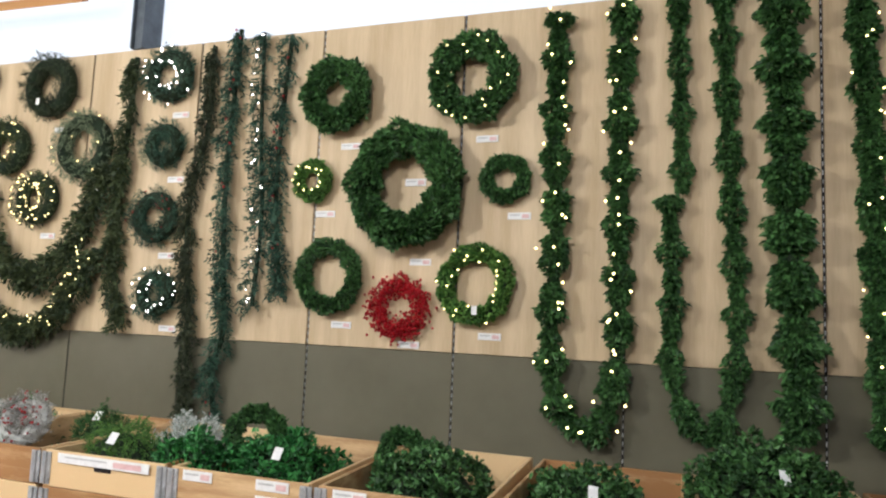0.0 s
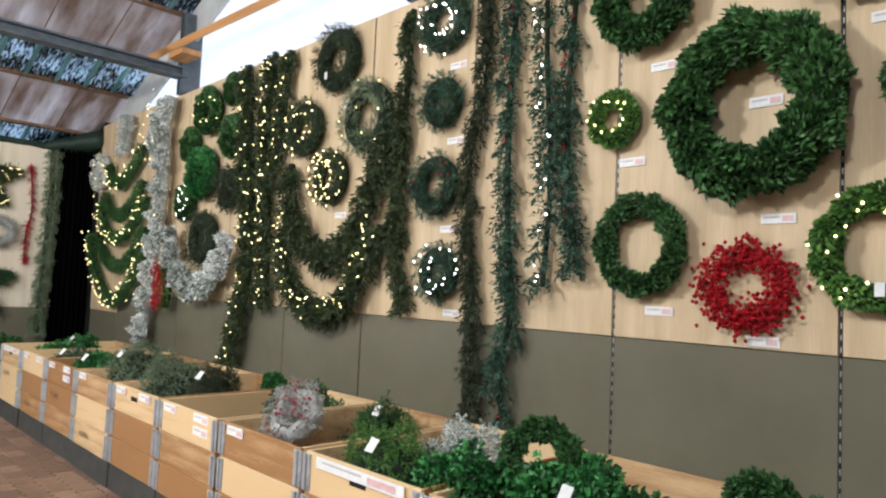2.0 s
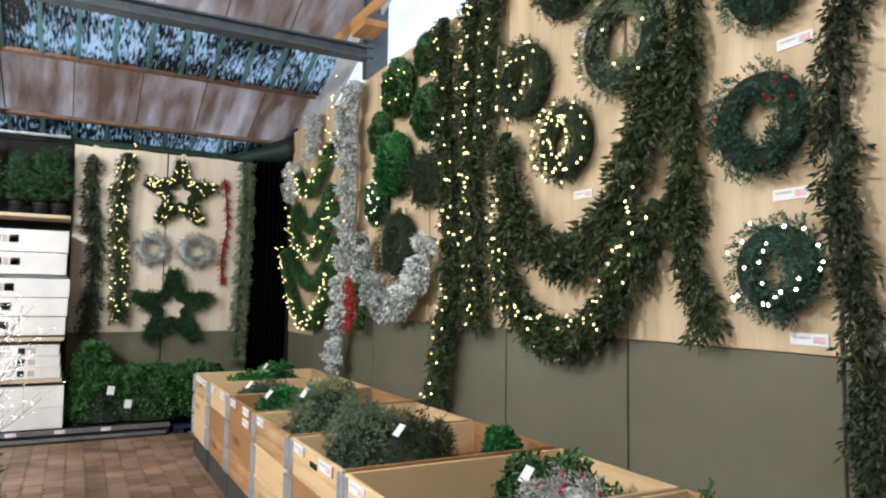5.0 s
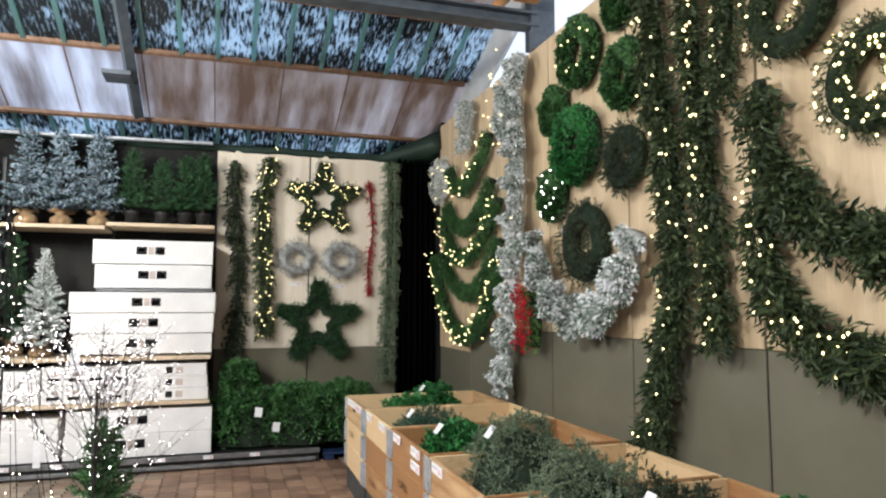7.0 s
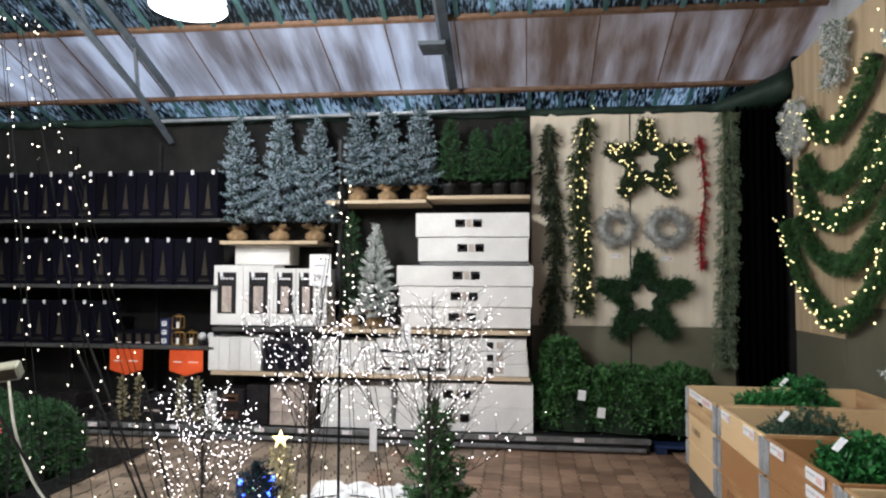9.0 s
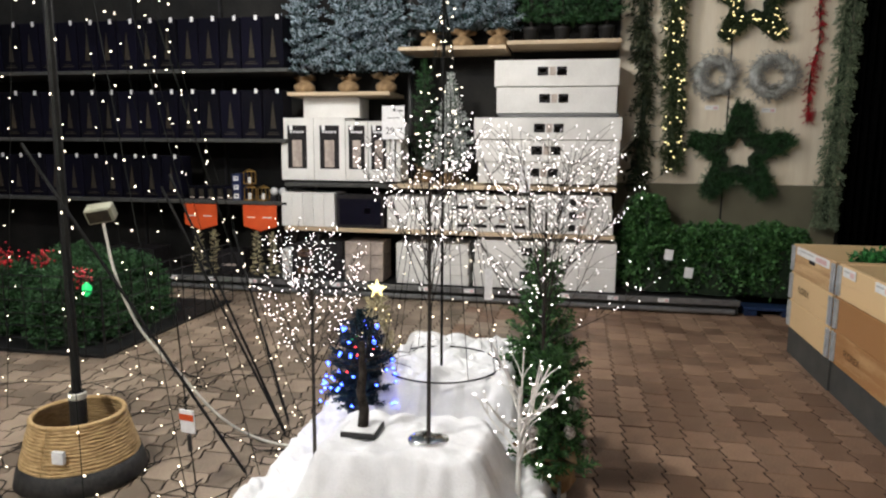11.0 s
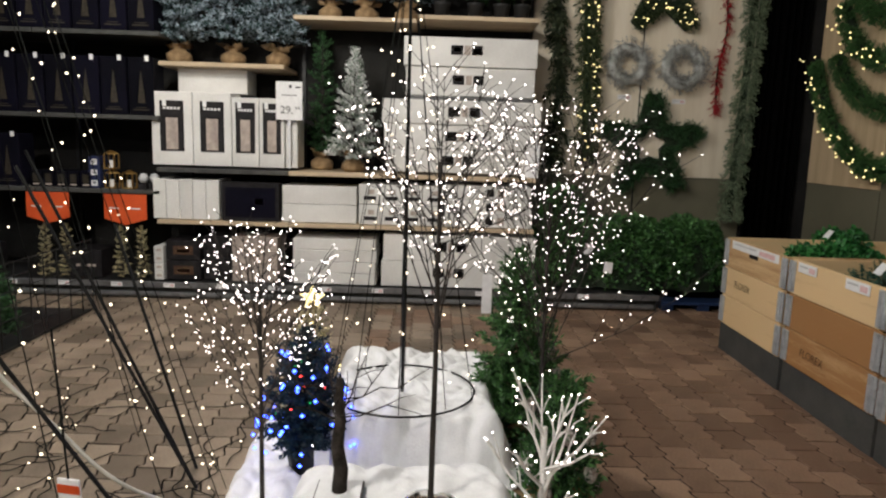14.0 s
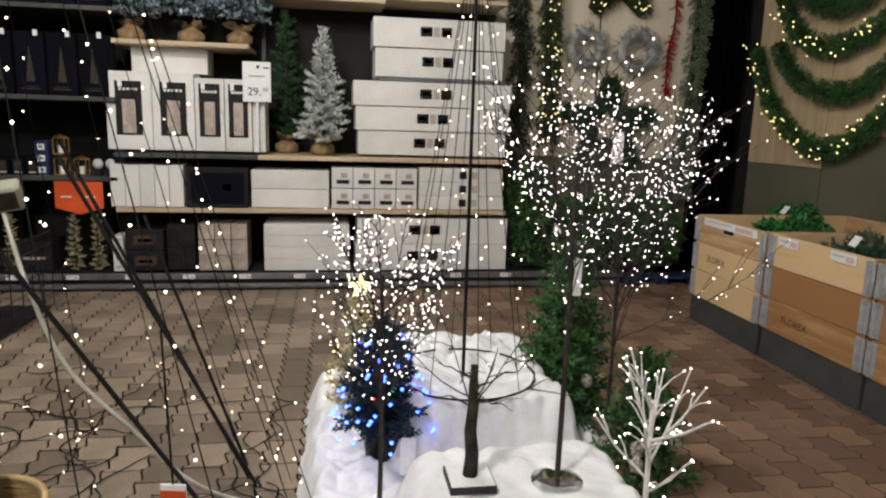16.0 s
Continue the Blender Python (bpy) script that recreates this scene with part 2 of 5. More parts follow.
BULB = {"warm": glow("warm_bulb", (1.0, 0.78, 0.33), 3.2), "cool": glow("white_bulb", (1.0, 0.88, 0.84), 6), "cone": glow("warm_white_bulb", (1.0, 0.84, 0.62), 5), "blue": glow("blue_bulb", (0.035, 0.08, 1.0), 14, True),
        "star": glow("star_glow", (1.0, 0.85, 0.4), 1.5), "red": glow("red_bulb", (1.0, 0.05, 0.05), 5), "green": glow("green_bulb", (0.03, 0.6, 0.15), 0.7)}
M["lampglass"] = glow("opal_lamp_glass", (1.0, 0.95, 0.88), 6.0)
M["gable"] = sheet("opal_gable_sheet", (0.9, 0.92, 0.94), (0.97, 0.98, 1.0), 3, (1, 1, 1), 0.3, 0.8)
M["rooflit"] = sheet("rain_spotted_glass", (0.010, 0.024, 0.032), (0.84, 0.95, 1.0), 15, (0.6, 3.0, 0.6), 0.715, 0.83)
M["glazebar"] = sheet("pale_green_glazing_bar", (0.22, 0.42, 0.40), (0.55, 0.8, 0.78), 6, (0.4, 2, 0.4), 0.4, 0.9)
M["clear"] = bpy.data.materials.new("clear_plastic")
M["clear"].use_nodes = True
for key, val in (("Transmission Weight", 1.0), ("Roughness", 0.08), ("IOR", 1.25)):
    M["clear"].node_tree.nodes["Principled BSDF"].inputs[key].default_value = val
M["roofbrown"] = sheet("stained_brown_sheet", (0.30, 0.215, 0.165), (0.88, 0.85, 0.83), 1.6, (0.35, 2.2, 0.35), 0.58, 0.95)
M["roofwhite"] = sheet("streaked_white_sheet", (0.40, 0.37, 0.37), (0.97, 0.98, 1.0), 2.2, (0.28, 2.4, 0.28), 0.52, 0.84)

# ---- builders ----
rng = np.random.default_rng(7)


class Geo:
    """A growing list of points and faces."""

    def __init__(self):
        self.v, self.f = [], []

    def add(self, verts, faces):
        o = len(self.v)
        self.v += [tuple(p) for p in verts]
        self.f += [tuple(i + o for i in q) for q in faces]
        return self

    def box(self, a, b, c=0.0):
        """A box with chamfered upright edges and rims, c wide."""
        (x0, y0, z0), (x1, y1, z1) = a, b
        if c <= 0:
            p = [(x, y, z) for z in (z0, z1) for x, y in ((x0, y0), (x1, y0), (x1, y1), (x0, y1))]
            return self.add(p, [(3, 2, 1, 0), (4, 5, 6, 7), (0, 1, 5, 4), (1, 2, 6, 5), (2, 3, 7, 6), (3, 0, 4, 7)])
        rings = []
        for z, k in ((z0, c), (z0 + c, 0), (z1 - c, 0), (z1, c)):
            rings += [(x0 + c + k * 0, y0 + k, z), (x1 - c, y0 + k, z), (x1 - k, y0 + c, z), (x1 - k, y1 - c, z), (x1 - c, y1 - k, z), (x0 + c, y1 - k, z), (x0 + k, y1 - c, z), (x0 + k, y0 + c, z)]
        f = [tuple(range(7, -1, -1)), tuple(range(24, 32))]
        for r in range(3):
            for i in range(8):
                j = (i + 1) % 8
                f.append((r * 8 + i, r * 8 + j, r * 8 + 8 + j, r * 8 + 8 + i))
        return self.add(rings, f)

    def tube(self, pts, r0, r1=None, n=6):
        """A tapered tube along points."""
        pts = [Vector(p) for p in pts]
        r1 = r0 if r1 is None else r1
        v, f = [], []
        for i, p in enumerate(pts):
            d = (pts[min(i + 1, len(pts) - 1)] - pts[max(i - 1, 0)]).normalized()
            a = d.cross(Vector((0.31, 0.23, 0.92))).normalized()
            b = d.cross(a)
            r = r0 + (r1 - r0) * i / max(1, len(pts) - 1)
            v += [p + a * r * math.cos(6.2832 * k / n) + b * r * math.sin(6.2832 * k / n) for k in range(n)]
        for i in range(len(pts) - 1):
            f += [(i * n + k, i * n + (k + 1) % n, i * n + n + (k + 1) % n, i * n + n + k) for k in range(n)]
        f += [tuple(range(n - 1, -1, -1)), tuple(range((len(pts) - 1) * n, len(pts) * n))]
        return self.add(v, f)

    def lathe(self, prof, n=20, at=(0, 0, 0)):
        """A turned shape from (radius, height) pairs."""
        v = [(at[0] + r * math.cos(6.2832 * k / n), at[1] + r * math.sin(6.2832 * k / n), at[2] + z) for r, z in prof for k in range(n)]
        f = [(i * n + k, i * n + (k + 1) % n, i * n + n + (k + 1) % n, i * n + n + k) for i in range(len(prof) - 1) for k in range(n)]
        return self.add(v, f)


def to_mesh(name, verts, faces, material, smooth=False):
    me = bpy.data.meshes.new(name)
    me.from_pydata(verts, [], faces)
    me.materials.append(material)
    if smooth:
        me.polygons.foreach_set("use_smooth", [True] * len(me.polygons))
    me.update()
    return me


def part(name, geo, material, parent, label="", smooth=False, kind=""):
    ob = new(name, to_mesh(name, geo.v, geo.f, material, smooth))
    ob.parent = parent
    return tagged(ob, label=label, kind=kind)


def solid(name, geo, material, label="", category="", group="", kind="", smooth=False):
    return tagged(new(name, to_mesh(name, geo.v, geo.f, material, smooth)), label, category, group, kind)


def thing(name, m, label, category, group=""):
    ob = new(name)
    ob.empty_display_size = 0.1
    ob.matrix_world = m if isinstance(m, Matrix) else Matrix.Translation(m)
    return tagged(ob, label, category, group)


def blades(P, D, length, width, spread=0.5):
    """Folded leaf blades at the points P, along D with some scatter."""
    n = len(P)
    D = D + rng.normal(0, spread, (n, 3))
    D /= np.linalg.norm(D, axis=1)[:, None] + 1e-9
    S = np.cross(D, rng.normal(0, 1, (n, 3)))
    S /= np.linalg.norm(S, axis=1)[:, None] + 1e-9
    U = np.cross(S, D)
    L = length * rng.uniform(0.65, 1.25, (n, 1))
    W = width * rng.uniform(0.7, 1.2, (n, 1))
    mid = P + D * L * 0.5
    V = np.stack([P, mid + S * W + U * W * 0.6, P + D * L, mid - S * W + U * W * 0.6], 1).reshape(-1, 3)
    g = Geo()
    g.v = V.tolist()
    b = np.arange(n) * 4
    g.f = np.concatenate([np.stack([b, b + 1, b + 2], 1), np.stack([b, b + 2, b + 3], 1)]).tolist()
    return g


def sprays(P, D, length, width, count=12):
    """Needled sprigs: short blades on both sides of small stems."""
    n = len(P)
    D = D / (np.linalg.norm(D, axis=1)[:, None] + 1e-9)
    t = np.linspace(0.05, 1, count)
    PP = (P[:, None, :] + D[:, None, :] * (t * length)[None, :, None]).reshape(-1, 3)
    DD = np.repeat(D, count, 0) * 0.8
    side = np.cross(DD, rng.normal(0, 1, DD.shape))
    side /= np.linalg.norm(side, axis=1)[:, None] + 1e-9
    return blades(PP, DD + side * 0.75, length * 0.36, width * 0.72, 0.2)


OCT = np.array([(1, 0, 0), (0, 1, 0), (-1, 0, 0), (0, -1, 0), (0, 0, 1), (0, 0, -1)], float)
OCTF = [(0, 1, 4), (1, 2, 4), (2, 3, 4), (3, 0, 4), (1, 0, 5), (2, 1, 5), (3, 2, 5), (0, 3, 5)]


def beads(P, r):
    """Small faceted beads."""
    P = np.asarray(P, float).reshape(-1, 3)
    g = Geo()
    g.v = (P[:, None, :] + OCT[None] * r).reshape(-1, 3).tolist()
    g.f = [(a + 6 * i, b + 6 * i, c + 6 * i) for i in range(len(P)) for a, b, c in OCTF]
    return g


def tag_card(parent, at, w=0.035, h=0.055):
    """A small paper tag."""
    x, y, z = at
    part("tag", Geo().box((x - w / 2, y - 0.004, z - h), (x + w / 2, y - 0.001, z)), M["paper"], parent, "white paper tag")


def torus(R, r, n=28, k=8):
    g = Geo()
    v = [((R + r * math.cos(6.2832 * j / k)) * math.cos(6.2832 * i / n), -r * 1.0 + r * math.sin(6.2832 * j / k), (R + r * math.cos(6.2832 * j / k)) * math.sin(6.2832 * i / n)) for i in range(n) for j in range(k)]
    f = [(i * k + j, i * k + (j + 1) % k, ((i + 1) % n) * k + (j + 1) % k, ((i + 1) % n) * k + j) for i in range(n) for j in range(k)]
    return g.add(v, f)


def wreath(m, R, leaf, label, bulbs=None, nb=0, fat=0.30, dens=1.0, needle=True, berries=0, tag=False, bulb_r=0.0078, size=0.05):
    """A ring wreath standing in its own x-z plane, facing its own -y."""
    th = thing("wreath", m, label, "wreath", "wreaths")
    fat *= 0.79
    r = R * fat
    Rm = R - r - 0.02
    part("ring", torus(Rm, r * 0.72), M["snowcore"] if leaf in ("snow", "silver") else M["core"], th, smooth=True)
    if not needle:
        size, dens = size * 0.66, dens * 1.9
    n = int((330 if needle else 1000) * dens * (R / 0.25) * (fat / 0.3) ** 0.5 * (0.06 / size) ** 0.6)
    a, b = rng.uniform(0, 6.2832, n), rng.uniform(-0.5, 3.64, n)
    rad = np.stack([np.cos(a), np.zeros(n), np.sin(a)], 1)
    tan = np.stack([-np.sin(a), np.zeros(n), np.cos(a)], 1)
    out = rad * np.cos(b)[:, None] + np.array([0, -1, 0]) * np.sin(b)[:, None]
    ph = rng.uniform(0, 6.2832, 4)
    c = rad * (Rm * (1 + 0.03 * np.sin(2 * a + ph[0])))[:, None] + np.array([0, -r, 0])
    lump = 1 + 0.16 * np.sin(5 * a + ph[1]) + 0.16 * np.sin(9 * a + ph[2]) + 0.12 * np.sin(17 * a + ph[3]) + rng.normal(0, 0.12, n)
    P = c + out * (r * 0.6 * lump)[:, None]
    D = out * 0.9 + tan * 0.75 + rng.normal(0, 0.35, (n, 3))
    D[:, 1] = np.minimum(D[:, 1], 0.15)
    g = sprays(P, D, size * 1.05, size * 0.085) if needle else blades(P, D, size, size * 0.3, 0.35)
    fol = part("foliage", g, LEAF[leaf], th)
    if nb:
        a = np.linspace(0, 6.2832, nb, endpoint=False) + rng.normal(0, 0.12, nb)
        b = rng.uniform(0.2, 2.94, nb)
        rad = np.stack([np.cos(a), np.zeros(nb), np.sin(a)], 1)
        out = rad * np.cos(b)[:, None] + np.array([0, -1, 0]) * np.sin(b)[:, None]
        B = rad * Rm + np.array([0, -r, 0]) + out * (r * 0.6 + size * 0.75)
        part("light_string", beads(B, bulb_r), BULB[bulbs], fol, "lit fairy lights", kind="stuff")
    if berries:
        a = rng.uniform(0, 6.2832, berries)
        q = Rm + r * rng.uniform(-0.9, 0.9, berries)
        B = np.stack([q * np.cos(a), -r - rng.uniform(0.5, 1.1, berries) * r, q * np.sin(a)], 1)
        part("berries", beads(B, 0.009), M["berry"], fol, "small red berries", kind="stuff")
    if tag:
        tag_card(th, (0.02, -2.2 * r, -Rm + 0.06))
    return th


def spline(pts, step=0.02):
    """A smooth line through 3D points."""
    p = np.array([pts[0]] + list(pts) + [pts[-1]], float)
    out = []
    for i in range(1, len(p) - 2):
        n = max(3, int(np.linalg.norm(p[i + 1] - p[i]) / step))
        t = np.linspace(0, 1, n, endpoint=False)[:, None]
        out.append(0.5 * (2 * p[i] + (p[i + 1] - p[i - 1]) * t + (2 * p[i - 1] - 5 * p[i] + 4 * p[i + 1] - p[i + 2]) * t ** 2 + (3 * p[i] - p[i - 1] - 3 * p[i + 1] + p[i + 2]) * t ** 3))
    out.append(p[-2:-1])
    return np.concatenate(out)


def garland(m, uv, r, leaf, label, bulbs=None, nb=0, needle=True, dens=1.0, size=0.07, droop=0.4, berries=0, name="garland", cat="garland", closed=False, lumpy=0.25, bulb_r=0.0078, core=None):
    """A garland along (across, up) points in the thing's own x-z plane, facing -y."""
    th = thing(name, m, label, cat, "garlands" if cat == "garland" else "")
    pts = [(u, -r * 0.8, v) for u, v in uv]
    line = np.array(pts) if closed else spline(pts)
    if closed:
        line = np.concatenate([np.linspace(line[i], line[(i + 1) % len(line)], 14, endpoint=False) for i in range(len(line))])
    length = np.linalg.norm(np.diff(line, axis=0), axis=1).sum()
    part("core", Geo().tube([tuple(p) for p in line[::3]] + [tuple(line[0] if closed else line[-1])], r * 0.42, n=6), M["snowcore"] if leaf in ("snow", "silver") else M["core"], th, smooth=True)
    if not needle:
        size, dens = size * 0.68, dens * 1.9
    n = int((105 if needle else 330) * dens * length / 0.25 * (r / 0.08) * (0.06 / size) ** 0.6)
    k = rng.integers(0, len(line), n)
    tan = np.gradient(line, axis=0)
    tan /= np.linalg.norm(tan, axis=1)[:, None] + 1e-9
    T = tan[k] * np.where(tan[k][:, 2:3] > 0, -1, 1)
    ang = rng.uniform(0, 6.2832, n)
    S = np.stack([-T[:, 2], np.zeros(n), T[:, 0]], 1)
    out = S * np.cos(ang)[:, None] + np.array([0, -1, 0]) * np.abs(np.sin(ang))[:, None]
    ph = rng.uniform(0, 6, 2)
    wave = np.sin(np.arange(len(line)) * 0.42 + ph[0]) + 0.7 * np.sin(np.arange(len(line)) * 0.91 + ph[1])
    lump = np.maximum(0.15, 1 + lumpy * wave[k] + rng.normal(0, lumpy * 0.4, n))
    P = line[k] + out * (r * 0.45 * lump)[:, None]
    D = out * (0.62 if size > 0.1 else 0.95) + T * (0.9 if size > 0.1 else 0.5) + np.array([0, 0, -droop * 0.7]) + rng.normal(0, 0.26, (n, 3))
    g = sprays(P, D, size * 1.05, size * 0.085) if needle else blades(P, D, size, size * 0.3, 0.35)
    g.v = np.minimum(np.array(g.v), [9, 0.01, 9]).tolist()
    fol = part("foliage", g, LEAF[leaf], th)
    if nb:
        k = np.linspace(0, len(line) - 1, nb).astype(int)
        B = line[k] + np.stack([rng.uniform(-1.15, 1.15, nb) * r, -np.abs(rng.normal(0.85, 0.15, nb)) * r - 0.03, rng.uniform(-1.15, 1.15, nb) * r], 1)
        part("light_string", beads(B, bulb_r), BULB[bulbs], fol, "lit fairy lights", kind="stuff")
    if berries:
        k = rng.integers(0, len(line), berries)
        B = line[k] + np.stack([rng.uniform(-0.9, 0.9, berries) * r, -np.abs(rng.normal(1.0, 0.2, berries)) * r, rng.uniform(-0.5, 0.5, berries) * r], 1)
        part("berries", beads(B, 0.012), M["berry"], fol, "red berries", kind="stuff")
    return th


def bush(name, at, size, leaf, label, cat="greenery", needle=True, n=500, leafsize=0.06, group=""):
    """A loose heap of greenery, wider than high."""
    th = thing(name, at, label, cat, group)
    sx, sy, sz = size
    g = Geo()
    rows = []
    for j in range(6):
        for i in range(12):
            a, b = 6.2832 * i / 12, 1.5708 * j / 5
            w = 0.80 + 0.08 * math.sin(3 * a + j)
            rows.append((sx * w * math.cos(a) * math.cos(b), sy * w * math.sin(a) * math.cos(b), sz * 0.80 * math.sin(b) ** 0.55))
    g.add(rows, [(j * 12 + i, j * 12 + (i + 1) % 12, j * 12 + 12 + (i + 1) % 12, j * 12 + 12 + i) for j in range(5) for i in range(12)])
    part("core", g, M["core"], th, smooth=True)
    n = int(n * (4.6 if needle else 6.0))
    leafsize *= 0.8
    d = rng.normal(0, 1, (n, 3))
    d[:, 2] = np.abs(d[:, 2])
    d /= np.linalg.norm(d, axis=1)[:, None]
    d = np.sign(d) * np.abs(d) ** np.array([0.85, 0.85, 0.8 if needle and n > 1500 else 0.5])
    ph = rng.uniform(0, 6.2832, 3)
    bump = 0.80 + 0.10 * np.sin(d[:, 0] * 7 + d[:, 1] * 5 + ph[0]) + 0.07 * np.sin(d[:, 0] * 13 - d[:, 1] * 11 + ph[1]) + 0.05 * np.sin(d[:, 1] * 19 + d[:, 2] * 15 + ph[2]) + rng.normal(0, 0.035, n)
    P = d * np.array([sx, sy, sz]) * np.stack([bump, bump, 0.84 + (bump - 0.8) * 0.35], 1)
    D = d * 0.6 + rng.normal(0, 0.6, (n, 3))
    D[:, 2] = np.clip(D[:, 2], -0.1, 0.9)
    part("foliage", sprays(P, D, leafsize * 1.1, leafsize * 0.13) if needle else blades(P, D, leafsize, leafsize * 0.36, 0.5), LEAF[leaf], th)
    return th


def sack_geo():
    """A burlap sack tied under a flaring, crumpled collar."""
    g = Geo().lathe([(0.001, 0.0), (0.08, 0.0), (0.098, 0.03), (0.096, 0.07), (0.055, 0.104), (0.046, 0.112), (0.08, 0.14), (0.108, 0.152), (0.06, 0.132), (0.001, 0.12)], 16)
    v = np.array(g.v)
    k = np.where(v[:, 2] > 0.12, 0.28, np.where(v[:, 2] > 0.02, 0.07, 0.0))
    v[:, :2] *= (1 + k * rng.normal(0, 1, len(v)))[:, None]
    v[:, 2] += np.where(v[:, 2] > 0.12, rng.normal(0, 0.016, len(v)), 0)
    g.v = v.tolist()
    return g


def conifer(name, at, h, r, leaf, label, base="pot", n=420, leafsize=0.07, lights=None, nb=0, z0=0.18, group="", cones=0, taper=0.85):
    """A small cone-shaped tree: trunk, whorled sprays, and what it stands in."""
    th = thing(name, at, label, "artificial tree", group)
    part("trunk", Geo().tube([(0, 0, 0.02), (0, 0, h * 0.5), (0, 0, h * 0.97)], 0.016, 0.004, 7), M["twig"], th)
    count = max(24, n // 9)
    P, D, g = [], [], Geo()
    for i in range(count):
        t = ((i + 0.5) / count) ** 1.15
        ang = i * 2.39996 + rng.uniform(-0.25, 0.25)
        R = max(0.022, (r * (1 - t) ** taper - 0.2 * leafsize) * rng.uniform(0.6, 1.22))
        way = np.array([math.cos(ang), math.sin(ang), 0.12 + 0.85 * t])
        side = np.array([-math.sin(ang), math.cos(ang), 0.0])
        root = np.array([0, 0, h * (z0 + (0.93 - z0) * t)])
        g.tube([root, root + way * R * 0.5, root + way * R * 0.9 - np.array([0, 0, R * 0.06])], 0.0028, 0.0014, 3)
        steps = max(2, int(R / leafsize * 2.6))
        for j in range(steps):
            k = 0.22 + 0.72 * j / max(1, steps - 1)
            for w in (-1, 1, 0):
                if w == 0 and j % 2:
                    continue
                P.append(root + way * R * k * 0.86 - np.array([0, 0, R * 0.1 * k * k]))
                D.append(way * (0.45 + 0.6 * k) + side * w * (0.95 - 0.5 * k) + np.array([0, 0, 0.25 if w == 0 else 0.0]) + rng.normal(0, 0.16, 3))
    part("branchwork", g, M["twig"], th)
    P, D = np.array(P), np.array(D)
    part("foliage", sprays(P, D, leafsize * 1.15, leafsize * 0.125, 14), LEAF[leaf], th)
    top = np.repeat([[0, 0, h * 0.93]], 10, 0)
    part("leader", sprays(top, np.tile([0, 0, 1.0], (10, 1)) + rng.normal(0, 0.12, (10, 3)), h * 0.11, 0.008), LEAF[leaf], th)
    if base == "pot":
        part("pot", Geo().lathe([(0.001, 0.0), (0.055, 0.0), (0.068, 0.11), (0.075, 0.115), (0.075, 0.135), (0.062, 0.135), (0.06, 0.11), (0.001, 0.11)], 18), M["pot"], th, "black plastic pot", True)
    elif base == "burlap":
        part("sack", sack_geo(), M["burlap"], th, "knotted burlap sack", True)
    if nb:
        t = rng.uniform(0.02, 0.95, nb) ** 1.3
        a = rng.uniform(0, 6.2832, nb)
        R = r * (1 - t) ** taper + 0.03
        part("light_string", beads(np.stack([np.cos(a) * R, np.sin(a) * R, h * (z0 + (0.96 - z0) * t)], 1), 0.0075 if lights == "blue" else 0.005), BULB[lights], th, "lit fairy lights", kind="stuff")
    for i in range(cones):
        t, a = rng.uniform(0.05, 0.8), rng.uniform(0, 6.2832)
        R = r * (1 - t) ** 0.9 + 0.02
        part("pine_cone", Geo().lathe([(0.002, -0.03), (0.018, -0.018), (0.023, 0), (0.017, 0.018), (0.002, 0.032)], 8, (math.cos(a) * R, math.sin(a) * R, h * (z0 + 0.75 * t))), M["cone"], th, "frosted pine cone")
    return th


def price_label(m, w=0.16, h=0.05, group="price labels"):
    """A shelf-edge card with unreadable print."""
    th = thing("price_label", m, "white price card with faint red print", "price label", group)
    card = part("card", Geo().box((-w / 2, -0.004, -h / 2), (w / 2, 0, h / 2)), M["paper"], th)
    part("print", Geo().box((-w * 0.42, -0.0055, h * 0.05), (w * 0.05, -0.0042, h * 0.22)), M["faint"], card)
    part("red_print", Geo().box((w * 0.12, -0.0055, -h * 0.3), (w * 0.42, -0.0042, h * 0.25)), M["red"], card)
    return th


# ---- floor ----
solid("floor", Geo().box((-12.0, -9.2, -0.15), (5.2, 4.4, -0.0038)), M["joint"], "sand bed under brown interlocking pavers", "floor", kind="structure")

# ---- wreath wall ----
WY, TOP, WAINS = 4.06, 3.61, 1.335
EDGES = [0.73 - 1.07 * i for i in range(-3, 10)] + [-9.62, -10.62]
EDGES = sorted(e for e in EDGES if e > -9.3 or e in (-9.62, -10.62))
wall_north = solid("wall_north", Geo().box((-10.62, WY + 0.03, 0), (4.2, WY + 0.16, TOP - 0.01)), M["blacksteel"], "dark steel frame wall behind spruce panels", "wall", kind="structure")
for a, b in zip(EDGES[:-1], EDGES[1:]):
    low = 1.07 if a < -10 else WAINS
    part("wood_panel", Geo().box((a + 0.009, WY, low), (b - 0.009, WY + 0.024, TOP), 0.003), M["ply"], wall_north)
    part("steel_panel", Geo().box((a + 0.006, WY + 0.006, 0.0), (b - 0.006, WY + 0.026, low - 0.004), 0.003), M["greypanel"], wall_north, "olive grey steel panel")
    g = Geo().box((a - 0.005, WY + 0.012, 0), (a + 0.005, WY + 0.028, TOP))
    part("perforated_upright", g, M["blacksteel"], wall_north)
    if -3.2 < a < 1.5:
        s = Geo()
        for k in range(int((TOP - 0.1) / 0.05)):
            s.box((a - 0.0025, WY + 0.008, 0.1 + k * 0.05), (a + 0.0025, WY + 0.0115, 0.125 + k * 0.05))
        # two uprights get white slots: daylight through the holes, put into the colour
        part("slots", s, M["paper" if abs(a - 0.73) < 0.01 or abs(a + 0.34) < 0.01 else "steel"], wall_north, kind="stuff")


def roof_z(x):
    return 3.62 + 0.4 * (x + 10.7) if x < -4 else 3.62 + 0.4 * 6.7 - 0.4 * (x + 4)


